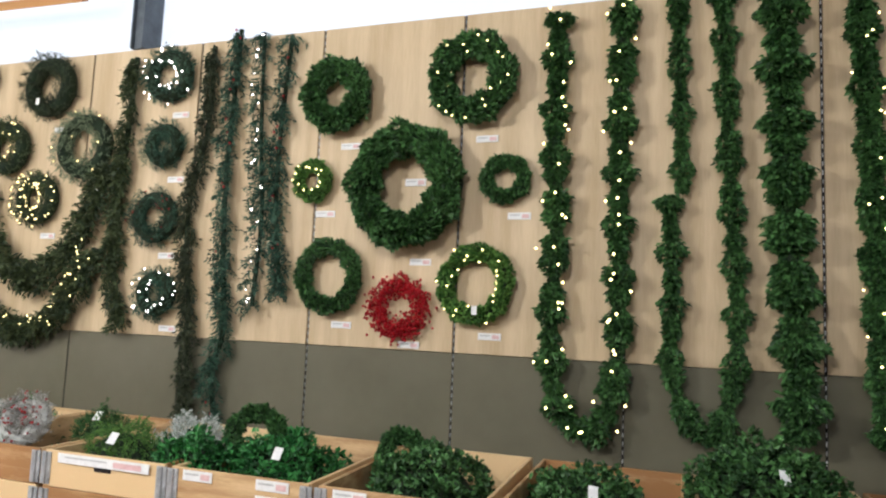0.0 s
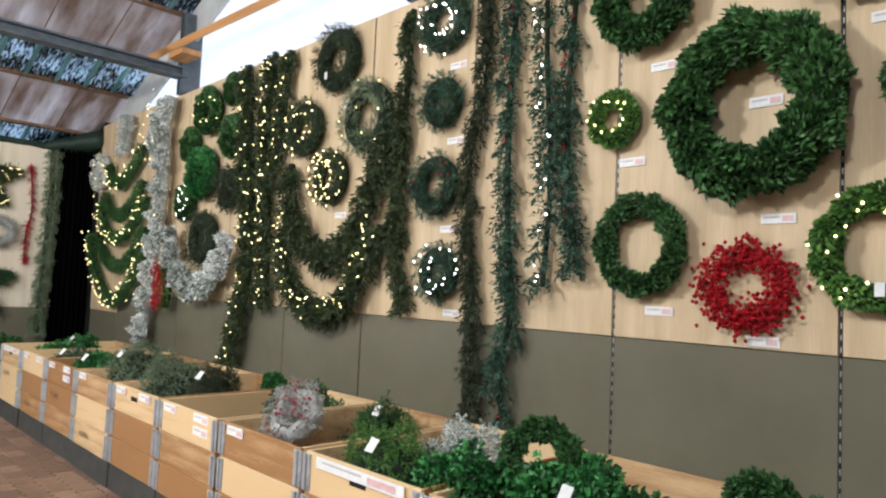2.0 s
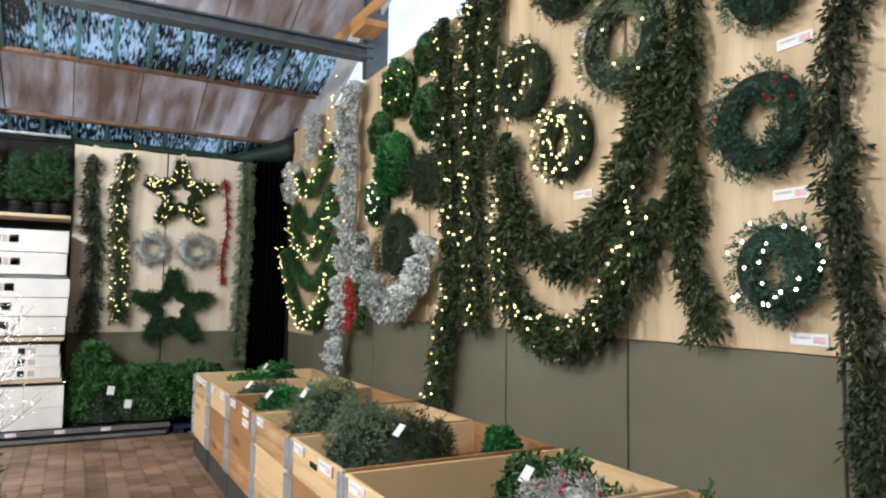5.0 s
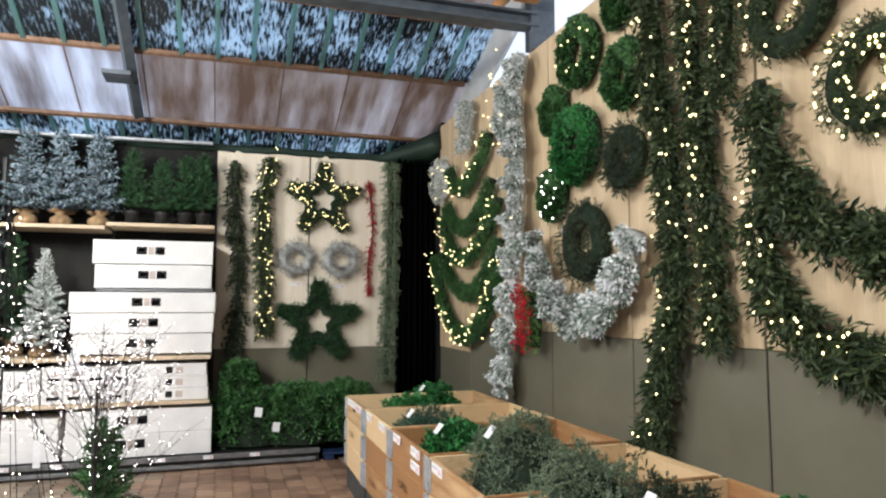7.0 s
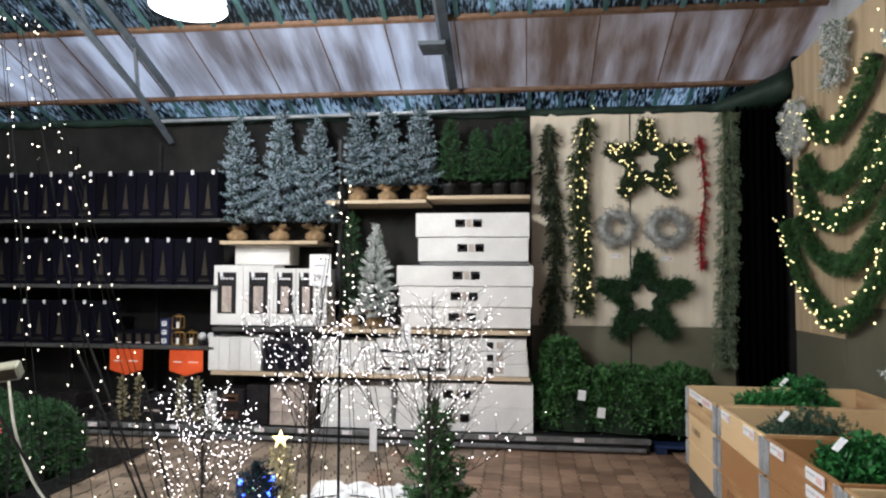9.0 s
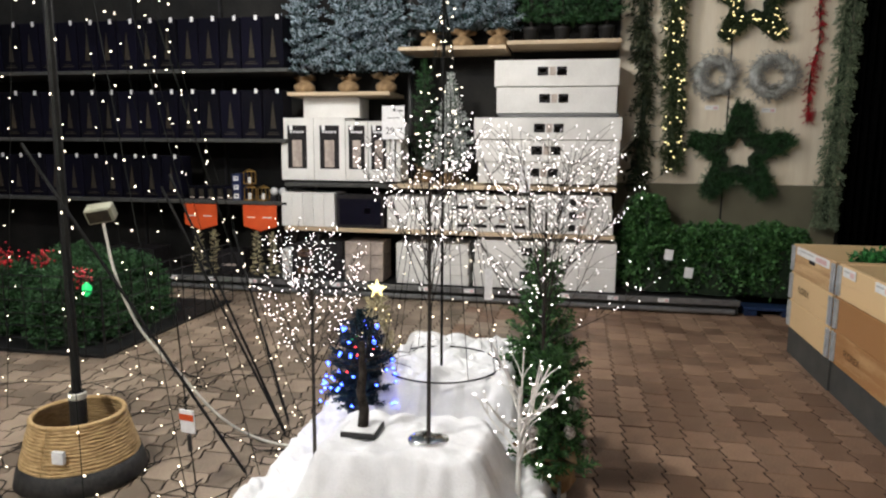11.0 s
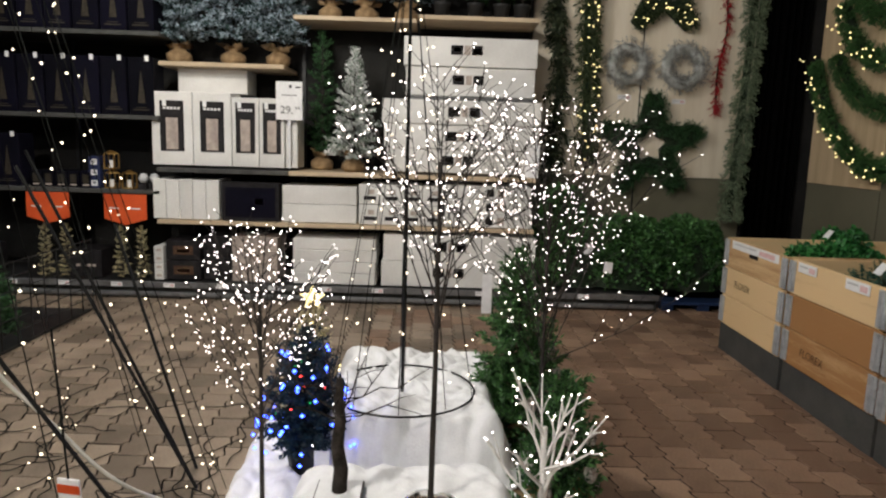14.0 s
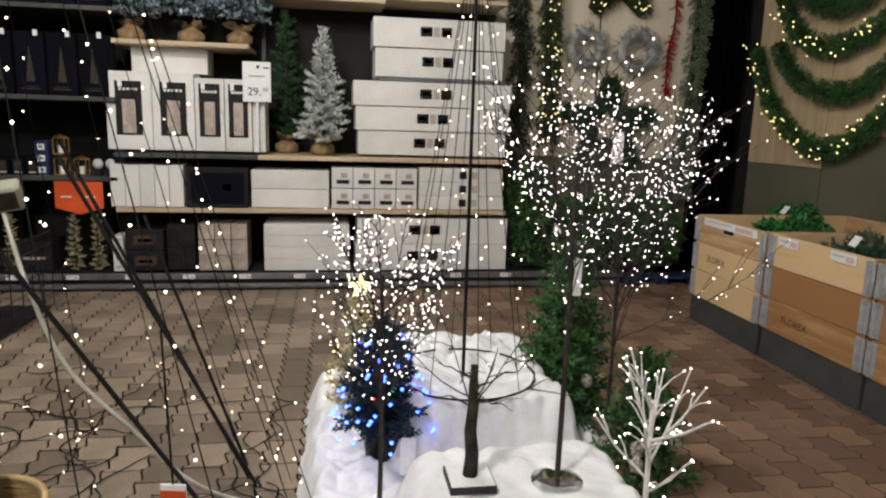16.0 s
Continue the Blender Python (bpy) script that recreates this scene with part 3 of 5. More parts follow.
# gable above the wall: opal sheeting below, pale boards along the roof slope
g = Geo()
xs = [-11.4, -9.4, -4.0, 4.2]
for a, b in zip(xs[:-1], xs[1:]):
    za, zb = max(TOP - 0.3, roof_z(a) - 0.02), roof_z(b)
    g.add([(a, WY + 0.19, TOP - 0.3), (b, WY + 0.19, TOP - 0.3), (b, WY + 0.19, zb), (a, WY + 0.19, za)], [(0, 1, 2, 3)])
solid("gable_window", g, M["gable"], "bright opal plastic gable sheeting", "window", kind="structure")
g = Geo()
for a, b in ((-11.35, -9.9), (-9.89, -8.8), (-8.79, -7.6), (-7.59, -6.2)):
    w0, w1 = 0.42, 0.42
    g.add([(a, WY + 0.10, roof_z(a) - w0), (b, WY + 0.10, roof_z(b) - w1), (b, WY + 0.10, roof_z(b)), (a, WY + 0.10, roof_z(a)),
           (a, WY + 0.13, roof_z(a) - w0), (b, WY + 0.13, roof_z(b) - w1), (b, WY + 0.13, roof_z(b)), (a, WY + 0.13, roof_z(a))],
          [(0, 1, 2, 3), (7, 6, 5, 4), (0, 4, 5, 1), (2, 6, 7, 3), (0, 3, 7, 4), (1, 5, 6, 2)])
solid("trim", g, M["whitewall"], "pale boards along the roof edge", "trim", kind="structure")
for x in (-8.12, -4.18, -0.25):
    solid("post", Geo().box((x - 0.06, WY + 0.17, 0), (x + 0.06, WY + 0.185, roof_z(x) - 0.1), 0.004).box((x - 0.06, WY - 0.03, TOP + 0.01), (x - 0.045, WY + 0.17, roof_z(x) - 0.1)).box((x + 0.045, WY - 0.03, TOP + 0.01), (x + 0.06, WY + 0.17, roof_z(x) - 0.1)).box((x - 0.045, WY + 0.0, TOP + 0.01), (x + 0.045, WY + 0.02, roof_z(x) - 0.1)),
          M["bluegrey"], "blue-grey steel channel post", "post", kind="structure")
solid("tie_beam", Geo().box((-8.2, 0.74, 3.80), (-8.04, WY + 0.03, 3.82)).box((-8.2, 0.74, 3.90), (-8.04, WY + 0.03, 3.92)).box((-8.13, 0.74, 3.82), (-8.11, WY + 0.03, 3.90)), M["bluegrey"], "grey steel tie beam", "beam", kind="structure")
solid("timber_rail", Geo().tube([(-8.6, 3.88, 4.1), (-4.6, 3.88, 4.02)], 0.05, 0.05, 4), M["timber"], "orange timber rail", "beam", kind="structure")
solid("timber_block", Geo().box((-7.95, 3.82, 3.93), (-7.6, 4.03, 3.99), 0.004), M["timber"], "orange timber bracket", "beam", kind="structure")

# ---- back wall; end and side walls are added, unseen, to close the hall ----
solid("wall_west", Geo().box((-11.05, -9.0, 0), (-10.87, 4.22, 3.25)), M["darkwall"], "dark grey back wall", "wall", kind="structure")
solid("wall_south", Geo().box((-11.0, -9.2, 0), (5.0, -9.0, 5.2)), M["darkwall"], "added unseen dark side wall closing the hall", "wall", kind="structure")
solid("wall_east", Geo().box((4.2, -9.0, 0), (4.4, 4.4, 4.6)), M["darkwall"], "added unseen dark end wall closing the hall", "wall", kind="structure")
back_panels = thing("display_wall", (-10.86, 0, 0), "pale spruce display panels above a grey steel skirting", "display wall")
for a, b in ((1.60, 2.585), (2.60, 3.585)):
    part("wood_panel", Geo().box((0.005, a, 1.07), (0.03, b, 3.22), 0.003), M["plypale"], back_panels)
    part("steel_panel", Geo().box((0.003, a, 0.13), (0.02, b, 1.066), 0.003), M["greypanel"], back_panels, "olive grey steel panel")
part("upright", Geo().box((0.0, 2.586, 0.1), (0.02, 2.599, 3.2)), M["blacksteel"], back_panels)
# added block: keeps sky light from leaking between curtain and wall
solid("wall_corner", Geo().box((-11.05, WY + 0.02, 0), (-10.625, WY + 0.18, 3.7)), M["darkwall"], "added dark block keeping sky light out of the corner gap", "wall", kind="structure")
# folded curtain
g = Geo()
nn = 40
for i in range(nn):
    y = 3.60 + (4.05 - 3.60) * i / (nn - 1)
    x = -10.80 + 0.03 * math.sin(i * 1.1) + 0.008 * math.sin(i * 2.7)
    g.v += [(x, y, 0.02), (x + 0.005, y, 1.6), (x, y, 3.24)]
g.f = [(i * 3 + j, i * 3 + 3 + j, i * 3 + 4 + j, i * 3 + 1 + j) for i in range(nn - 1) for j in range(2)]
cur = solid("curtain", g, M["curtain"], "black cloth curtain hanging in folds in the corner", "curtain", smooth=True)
cur.modifiers.new("thick", "SOLIDIFY").thickness = 0.004
# green tarpaulin under the eaves
g = Geo()
nn = 90
for i in range(nn):
    y = -5.5 + 9.55 * i / (nn - 1)
    s = 0.02 * math.sin(i * 0.8) + 0.015 * math.sin(i * 2.1)
    k = max(0.0, (y - 3.4) / 0.65)
    g.v += [(-10.90, y, 3.265), (-10.84 + s * 0.3 + 0.25 * k, y, 3.28 + 0.28 * k), (-10.82 + s * 0.4 + 0.28 * k, y, 3.25 + s * 0.3 + 0.1 * k), (-10.83 + s * 0.2, y, 3.20 + s * 0.3)]
g.f = [(i * 4 + j, i * 4 + 4 + j, i * 4 + 5 + j, i * 4 + 1 + j) for i in range(nn - 1) for j in range(3)]
tarp = solid("tarpaulin", g, M["greencloth"], "dark green tarpaulin gathered under the eaves", "tarpaulin", smooth=True)
tarp.modifiers.new("thick", "SOLIDIFY").thickness = 0.004

# ---- roof ----
# bands past x = -7.45 are unseen, carried on to close the hall
BANDS = [(-11.4, -10.93, "g"), (-10.93, -9.93, "p"), (-9.93, -9.12, "g"), (-9.12, -8.25, "p"), (-8.25, -7.45, "g"), (-7.45, -6.5, "p"), (-6.5, -5.7, "g"), (-5.7, -4.8, "p"), (-4.8, -4.0, "g"),
         (-4.0, -3.0, "p"), (-3.0, -2.2, "g"), (-2.2, -1.2, "p"), (-1.2, -0.4, "g"), (-0.4, 0.6, "p"), (0.6, 1.4, "g"), (1.4, 4.3, "p")]
glass, brown, pale, bars, battens = Geo(), Geo(), Geo(), Geo(), Geo()


def slab(g, x0, x1, y0, y1, up=0.0, t=0.012):
    z0, z1 = roof_z(x0) + up, roof_z(x1) + up
    g.add([(x0, y0, z0), (x1, y0, z1), (x1, y1, z1), (x0, y1, z0), (x0, y0, z0 + t), (x1, y0, z1 + t), (x1, y1, z1 + t), (x0, y1, z0 + t)],
          [(0, 3, 2, 1), (4, 5, 6, 7), (0, 1, 5, 4), (1, 2, 6, 5), (2, 3, 7, 6), (3, 0, 4, 7)])


for x0, x1, k in BANDS:
    if k == "g":
        slab(glass, x0, x1, -9.1, WY + 0.24)
        y = -6.0
        while y < WY:
            slab(bars, x0 + 0.01, x1 - 0.01, y - 0.02, y + 0.02, -0.03, 0.05)
            y += 0.33
    else:
        slab(brown, x0 - 0.03, x1 + 0.03, 0.85, WY + 0.24, 0.02)
        slab(pale, x0 - 0.03, x1 + 0.03, -9.1, 0.85, 0.02)
        y = -5.7
        while y < WY:
            slab(battens, x0 + 0.02, x1 - 0.02, y - 0.006, y + 0.006, 0.005, 0.01)
            y += 0.66
    slab(battens, x0 - 0.02, x0 + 0.02, -9.1, WY + 0.06, -0.035, 0.035)
solid("ceiling_glazing", glass, M["rooflit"], "wet dirty roof glazing strips", "roof", kind="structure")
solid("ceiling", brown, M["roofbrown"], "stained brown translucent roof panels", "roof", kind="structure")
solid("ceiling_pale", pale, M["roofwhite"], "streaked whitish translucent roof panels", "roof", kind="structure")
solid("ceiling_bars", bars, M["glazebar"], "pale green translucent glazing bars", "roof", kind="structure")
solid("ceiling_battens", battens, M["batten"], "brown roof battens", "roof", kind="structure")
for y in (0.80, -2.25, -5.3):
    g = Geo()
    line = [(x, y, roof_z(x) - 0.09) for x in (-10.75, -7.4, -4.05)]
    low = [(x, y, roof_z(x) - 0.5) for x in (-10.0, -7.4, -4.05)]
    g.tube(line, 0.065 if y > 0 else 0.045, n=4)
    if y < 0:
        g.tube([(-10.75, y, 3.0)] + low, 0.04, n=4)
        for i in range(8):
            xa = -10.1 + i * 0.75
            g.tube([(xa, y, roof_z(xa) - 0.5), (xa + (0.38 if i % 2 else 0.1), y, roof_z(xa + 0.3) - 0.1)], 0.022, n=4)
    else:
        g.box((-10.2, y - 0.22, 3.66), (-9.9, y + 0.03, 3.70), 0.003)
    solid("rafter", g, M["bluegrey"], "blue-grey steel roof rafter", "rafter", kind="structure")
solid("eave_pipe", Geo().tube([(-10.66, -2.4, 3.2), (-10.66, 1.55, 3.24)], 0.018, n=8), M["steel"], "thin galvanised pipe under the eaves", "pipe", kind="structure")
# hanging lamps: the first is in view, the other four are added unseen
for i, p in enumerate(LAMPS):
    lamp = thing("pendant_lamp", p, "large opal glass pendant lamp, switched on; four of the five are added", "lamp", "hall lamps")
    shade = part("shade", Geo().lathe([(0.24, -0.06), (0.235, -0.01), (0.19, 0.08), (0.10, 0.16), (0.05, 0.19)], 24), M["lampglass"], lamp, "glowing opal dome", True)
    part("rim", Geo().lathe([(0.235, -0.065), (0.248, -0.06), (0.248, -0.045), (0.24, -0.05)], 24), M["steel"], shade)
    part("cord", Geo().tube([(0, 0, 0.19), (0, 0, roof_z(p[0]) - p[2])], 0.008, n=6), M["wire"], lamp)
# ---- crates along the wall ----
CX0, PITCH, CY0, CY1, CB, CT = -9.10, 0.829, 2.73, 3.90, 0.19, 0.765
board_h = (CT - CB) / 3


def text_geo(text, size):
    """The outline of a word as flat faces."""
    c = bpy.data.curves.new("word", "FONT")
    c.body, c.size, c.align_x, c.align_y = text, size, "CENTER", "CENTER"
    tmp = bpy.data.objects.new("word", c)
    me = tmp.to_mesh()
    g = Geo()
    g.v, g.f = [tuple(v.co) for v in me.vertices], [tuple(p.vertices) for p in me.polygons]
    tmp.to_mesh_clear()
    bpy.data.objects.remove(tmp)
    bpy.data.curves.remove(c)
    return g


long_board = to_mesh("board", *(lambda g: (g.v, g.f))(Geo().box((0.02, 0, 0), (PITCH - 0.025, 0.02, board_h - 0.003), 0.003)), M["crate"])
side_board = to_mesh("side_board", *(lambda g: (g.v, g.f))(Geo().box((0, 0.02, 0), (0.02, CY1 - CY0 - 0.02, board_h - 0.003), 0.003)), M["crate"])
hinge_geo = Geo()
for k in range(3):
    z = k * board_h
    hinge_geo.box((-0.035, -0.006, z + 0.01), (0.03, 0.0, z + board_h - 0.012), 0.002)
    hinge_geo.tube([(0.0, -0.009, z + 0.012), (0.0, -0.009, z + board_h - 0.014)], 0.008, n=6)
    for j in range(4):
        hinge_geo.box((-0.03, -0.009, z + 0.03 + j * 0.04), (-0.014, -0.006, z + 0.045 + j * 0.04)).box((0.012, -0.009, z + 0.03 + j * 0.04), (0.026, -0.006, z + 0.045 + j * 0.04))
hinge_mesh = to_mesh("hinge", hinge_geo.v, hinge_geo.f, M["steel"])
word = text_geo("FLOREX", 0.06)
for i in range(13):
    x0 = CX0 + i * PITCH
    crate = thing("pallet_crate", pose(x0, CY0, 0, 0, 0, (i * 37 % 5 - 2) * 0.25), "pine pallet crate with steel corner hinges on a grey skirted pallet", "crate", "crates along the wall")
    part("skirt", Geo().box((0.01, 0.012, 0), (PITCH - 0.012, 0.03, CB - 0.003)).box((0.01, 0.031, 0.0), (0.03, CY1 - CY0 - 0.05, CB - 0.003)), M["plinth"], crate, "dark grey pallet skirt")
    part("deck", Geo().box((0.02, 0.03, CB - 0.02), (PITCH - 0.02, CY1 - CY0 - 0.02, CB), 0.003), M["crate"], crate)
    for k in range(3):
        z = CB + k * board_h
        for mesh, loc in ((long_board, (0, 0, z)), (long_board, (0, CY1 - CY0 - 0.02, z)), (side_board, (0.02, 0, z)), (side_board, (PITCH - 0.045, 0, z))):
            ob = new("board", mesh)
            ob.parent, ob.location = crate, loc
    for hx in (0.038, PITCH - 0.036):
        ob = new("hinge", hinge_mesh)
        ob.parent, ob.location = crate, (hx, 0, CB)
        tagged(ob, label="galvanised steel corner hinge")
    if i < 4:
        part("burnt_word", Geo().add([(x + 0.3, -0.0022, y + CB + board_h * ((1.5, 0.5, 1.5, 0.5)[i])) for x, y, z in word.v], [tuple(f) for f in word.f]), M["brand"], crate, "burnt-in lettering")
    if i in (0, 4, 7):
        part("handle_slot", Geo().box((0.36, -0.0025, CT - 0.085), (0.47, 0.0, CT - 0.055), 0.001), M["ink"], crate)
    strip = [(0.12, 0.72, 0.0)] if i in (0, 7) else [(0.10, 0.27, 0.0), (0.52, 0.70, 0.0), (0.52, 0.70, 0.075)][: 1 + i % 3]
    for a, b, dz in strip:
        lab = price_label(pose(x0 + (a + b) / 2, CY0 - 0.004, CT - 0.035 - dz), b - a, 0.05, "crate labels")
# ---- greenery in the crates ----
FILL = [
    (-9.15, 3.55, 0.30, 0.25, 0.03, "bright", False, 900, "rolled bright green boxwood mat in a crate"),
    (-8.72, 3.2, 0.28, 0.3, 0.0, "bright", False, 600, "bright green leafy garland in a crate"),
    (-7.95, 3.15, 0.34, 0.3, 0.0, "fir", True, 260, "blue-green fir twigs in a crate"),
    (-7.2, 3.1, 0.24, 0.26, 0.03, "bright", False, 700, "bright green leafy garland in a crate"),
    (-6.5, 3.2, 0.33, 0.34, 0.17, "grey", True, 620, "bushy grey-green fir wreath in a crate"),
    (-5.75, 3.15, 0.33, 0.34, 0.13, "grey", True, 620, "bushy grey-green fir wreath in a crate"),
    (-5.35, 3.3, 0.24, 0.26, 0.1, "olive", True, 380, "dark olive fir twigs in a crate"),
    (-4.4, 3.45, 0.34, 0.32, 0.08, "green", False, 500, "dark green leafy wreath in a crate"),
    (-3.75, 3.6, 0.2, 0.18, 0.05, "green", True, 260, "dark green fir wreath lying in a crate"),
    (-3.0, 3.0, 0.34, 0.26, 0.08, "lime", True, 380, "pale green wreath with frosted tips in a crate"),
    (-2.78, 3.3, 0.28, 0.2, 0.09, "snow", True, 300, "flocked wreath in a crate"),
    (-2.5, 2.98, 0.28, 0.24, 0.07, "bright", False, 500, "bright green leafy wreath in a crate"),
    (-2.03, 3.15, 0.36, 0.36, 0.08, "bright", False, 800, "bright green boxwood wreath in a crate"),
    (-1.25, 3.25, 0.36, 0.45, 0.07, "green", False, 700, "green leafy garland heap in a crate"),
    (-0.45, 3.28, 0.37, 0.45, 0.04, "green", False, 700, "green leafy garland heap in a crate"),
    (0.35, 3.4, 0.42, 0.4, 0.22, "green", False, 1200, "large heap of green leafy garlands in a crate"),
    (1.2, 3.4, 0.4, 0.4, 0.22, "green", False, 1000, "large heap of green leafy garlands in a crate"),
]
for x, y, sx, sy, over, leaf, needle, n, label in FILL:
    bush("greenery", (x, y, CB + 0.005), (sx, sy, (CT - CB + over + (0.03 if x > -3.5 else 0)) / 0.86), leaf, label, "greenery", needle, n, 0.046 if needle else 0.045, "greenery in crates")
    if x > -9.3 and (x * 10) % 3 < 1.6:
        tg = thing("price_tag", pose(x + 0.05, y - sy * 0.55, CT + over * 0.7 + 0.01, -40, 8, 15), "white paper tag on the greenery", "tag", "tags")
        part("card", Geo().box((-0.022, -0.002, -0.035), (0.022, 0, 0.035)), M["paper"], tg)
        part("string", Geo().tube([(0, -0.001, 0.035), (0.004, 0.02, 0.07)], 0.0015, n=4), M["wire"], tg)
wreath(pose(-3.72, 3.0, CT + 0.03, -38, 0, 12), 0.20, "silver", "frosted grey wreath with red berries leaning in a crate", berries=60, fat=0.5)
wreath(pose(-2.28, 3.22, CT + 0.09, -18, 0, 20), 0.19, "green", "small green leafy wreath standing in a crate", needle=False, fat=0.33, size=0.045)
wreath(pose(-1.50, 3.5, CT + 0.02, -8, 0, 10), 0.17, "green", "green leafy wreath standing in a crate", needle=False, fat=0.36, size=0.045)
mat_block = bush("boxwood_mat", (-5.12, 3.66, CT - 0.2), (0.13, 0.1, 0.32), "bright", "bright green rolled boxwood mat in a crate", "greenery", False, 600, 0.03)
# ---- wreaths on the wall ----
W = lambda x, z: pose(x, WY - 0.004, z)
WREATHS = [
    (-4.99, 3.33, 0.30, "olive", "dark olive moss wreath on the panel", dict(tag=True, fat=0.36)),
    (-4.57, 2.81, 0.31, "grey", "grey-green fir wreath on the panel", dict(fat=0.33, bulbs="warm", nb=8)),
    (-5.41, 2.83, 0.27, "cedar", "green fir wreath with warm lights", dict(bulbs="warm", nb=22, fat=0.36)),
    (-5.03, 2.39, 0.25, "cedar", "small wreath covered in warm lights", dict(bulbs="warm", nb=62, fat=0.36, bulb_r=0.0078)),
    (-3.79, 3.34, 0.25, "fir", "fir wreath with white lights", dict(bulbs="cool", nb=30, fat=0.34)),
    (-3.79, 2.79, 0.21, "fir", "small dark fir wreath", dict(fat=0.4)),
    (-3.82, 2.23, 0.24, "fir", "dark fir wreath with red berries", dict(fat=0.36, berries=16)),
    (-3.76, 1.65, 0.21, "fir", "blue-green fir wreath with white lights", dict(bulbs="cool", nb=22, fat=0.38)),
    (-2.31, 3.08, 0.30, "green", "dark green leafy wreath on the panel", dict(fat=0.40, needle=False, size=0.055, dens=1.2)),
    (-2.48, 2.48, 0.18, "lime", "small lime green lit wreath", dict(bulbs="warm", nb=16, fat=0.36, bulb_r=0.0078, needle=False, size=0.035)),
    (-1.75, 2.42, 0.45, "green", "large deep green fir wreath", dict(fat=0.36, size=0.07, dens=1.5, needle=False)),
    (-1.09, 2.46, 0.185, "green", "small green leafy wreath on the panel", dict(fat=0.31, needle=False, size=0.045)),
    (-2.31, 1.81, 0.28, "green", "green leafy wreath on the panel", dict(fat=0.27, needle=False, size=0.05)),
    (-1.26, 1.78, 0.28, "lime", "lime green leafy wreath with warm lights", dict(bulbs="warm", nb=22, fat=0.27, needle=False, size=0.05, bulb_r=0.0078, tag=True)),
    (-1.32, 3.13, 0.34, "green", "large green wreath with warm lights", dict(needle=False, size=0.055, dens=1.2, bulbs="warm", nb=20, fat=0.38, bulb_r=0.0078)),
    (-7.22, 3.27, 0.28, "green", "green leafy wreath with warm lights", dict(bulbs="warm", nb=12, fat=0.34, needle=False)),
    (-6.68, 2.94, 0.24, "green", "green leafy wreath on the panel", dict(fat=0.36, needle=False)),
    (-7.25, 2.63, 0.31, "bright", "bright green leafy wreath", dict(fat=0.38, needle=False)),
    (-7.62, 2.97, 0.21, "green", "small green leafy wreath on the panel", dict(fat=0.37, needle=False)),
    (-7.65, 2.35, 0.22, "green", "small green wreath with white lights", dict(fat=0.37, needle=False, bulbs="cool", nb=16)),
    (-6.70, 2.43, 0.24, "olive", "dark olive twig wreath on the panel", dict(fat=0.4)),
    (-7.17, 1.95, 0.31, "olive", "dark olive fir wreath on the panel", dict(fat=0.38)),
    (-10.33, 2.92, 0.27, "snow", "white flocked wreath at the wall's end", dict(fat=0.36, bulbs="warm", nb=8)),
    (-6.75, 3.42, 0.18, "green", "small green leafy wreath at the wall's top", dict(fat=0.36, needle=False)),
]
for x, z, R, leaf, label, kw in WREATHS:
    wreath(W(x, z), R, leaf, label, **kw)
    if x > -5 or z < 2.4:
        price_label(pose(x + 0.09, WY - 0.003, z - R - 0.05), 0.15, 0.045)
# berry wreath
bw = thing("berry_wreath", W(-1.79, 1.61), "bright red berry wreath of wired twigs", "wreath", "wreaths")
n = 900
a = rng.uniform(0, 6.2832, n)
q = 0.155 + rng.normal(0, 0.038, n)
part("berry_cluster", beads(np.stack([q * np.cos(a), -0.05 + rng.normal(0, 0.025, n), q * np.sin(a)], 1), 0.012), M["berry"], bw, kind="stuff")
g = Geo()
for i in range(46):
    b = 6.2832 * i / 46
    e = b + 0.5
    g.tube([(0.14 * math.cos(b), -0.03, 0.14 * math.sin(b)), ((0.19 + 0.03 * (i % 3 == 0)) * math.cos(e), -0.05, (0.19 + 0.03 * (i % 3 == 0)) * math.sin(e))], 0.003, n=4)
part("berry_stem", g, M["berry"], bw, kind="stuff")
tips = np.array([(0.222 * math.cos(6.2832 * i / 46 + 0.5), -0.05, 0.222 * math.sin(6.2832 * i / 46 + 0.5)) for i in range(0, 46, 3)])
part("tip_berries", beads(np.concatenate([tips, tips * 0.93]), 0.011), M["berry"], bw, kind="stuff")
price_label(pose(-1.72, WY - 0.003, 1.37), 0.15, 0.045)
price_label(pose(-1.72, WY - 0.003, 2.46), 0.15, 0.05)

# ---- garlands on the wall ----


def hung(pts, r, leaf, label, **kw):
    """A garland hung on the wreath wall by (x, z) points."""
    x0, z0 = pts[0]
    return garland(W(x0, z0), [(x - x0, z - z0) for x, z in pts], r, leaf, label, **kw)


hung([(-0.76, 3.50), (-0.77, 2.7), (-0.75, 2.15), (-0.77, 1.46), (-0.72, 1.08), (-0.57, 0.92), (-0.44, 1.02), (-0.37, 1.48), (-0.38, 2.49), (-0.36, 3.56)], 0.085, "green", "long green leafy garland with warm lights hung in a loop", bulbs="warm", nb=64, needle=False, size=0.06, bulb_r=0.010, lumpy=0.6, dens=0.85)
hung([(-0.05, 3.56), (-0.03, 2.9), (-0.02, 2.37)], 0.05, "green", "short green leafy garland on the panel", needle=False, size=0.06, lumpy=0.75, dens=0.8)
hung([(-0.09, 2.33), (-0.07, 1.7), (-0.07, 1.3), (0.05, 0.99), (0.18, 0.98), (0.28, 1.5), (0.24, 2.47), (0.20, 3.56)], 0.06, "green", "green leafy garland hung in a loop", needle=False, size=0.06, lumpy=0.75, dens=0.8)
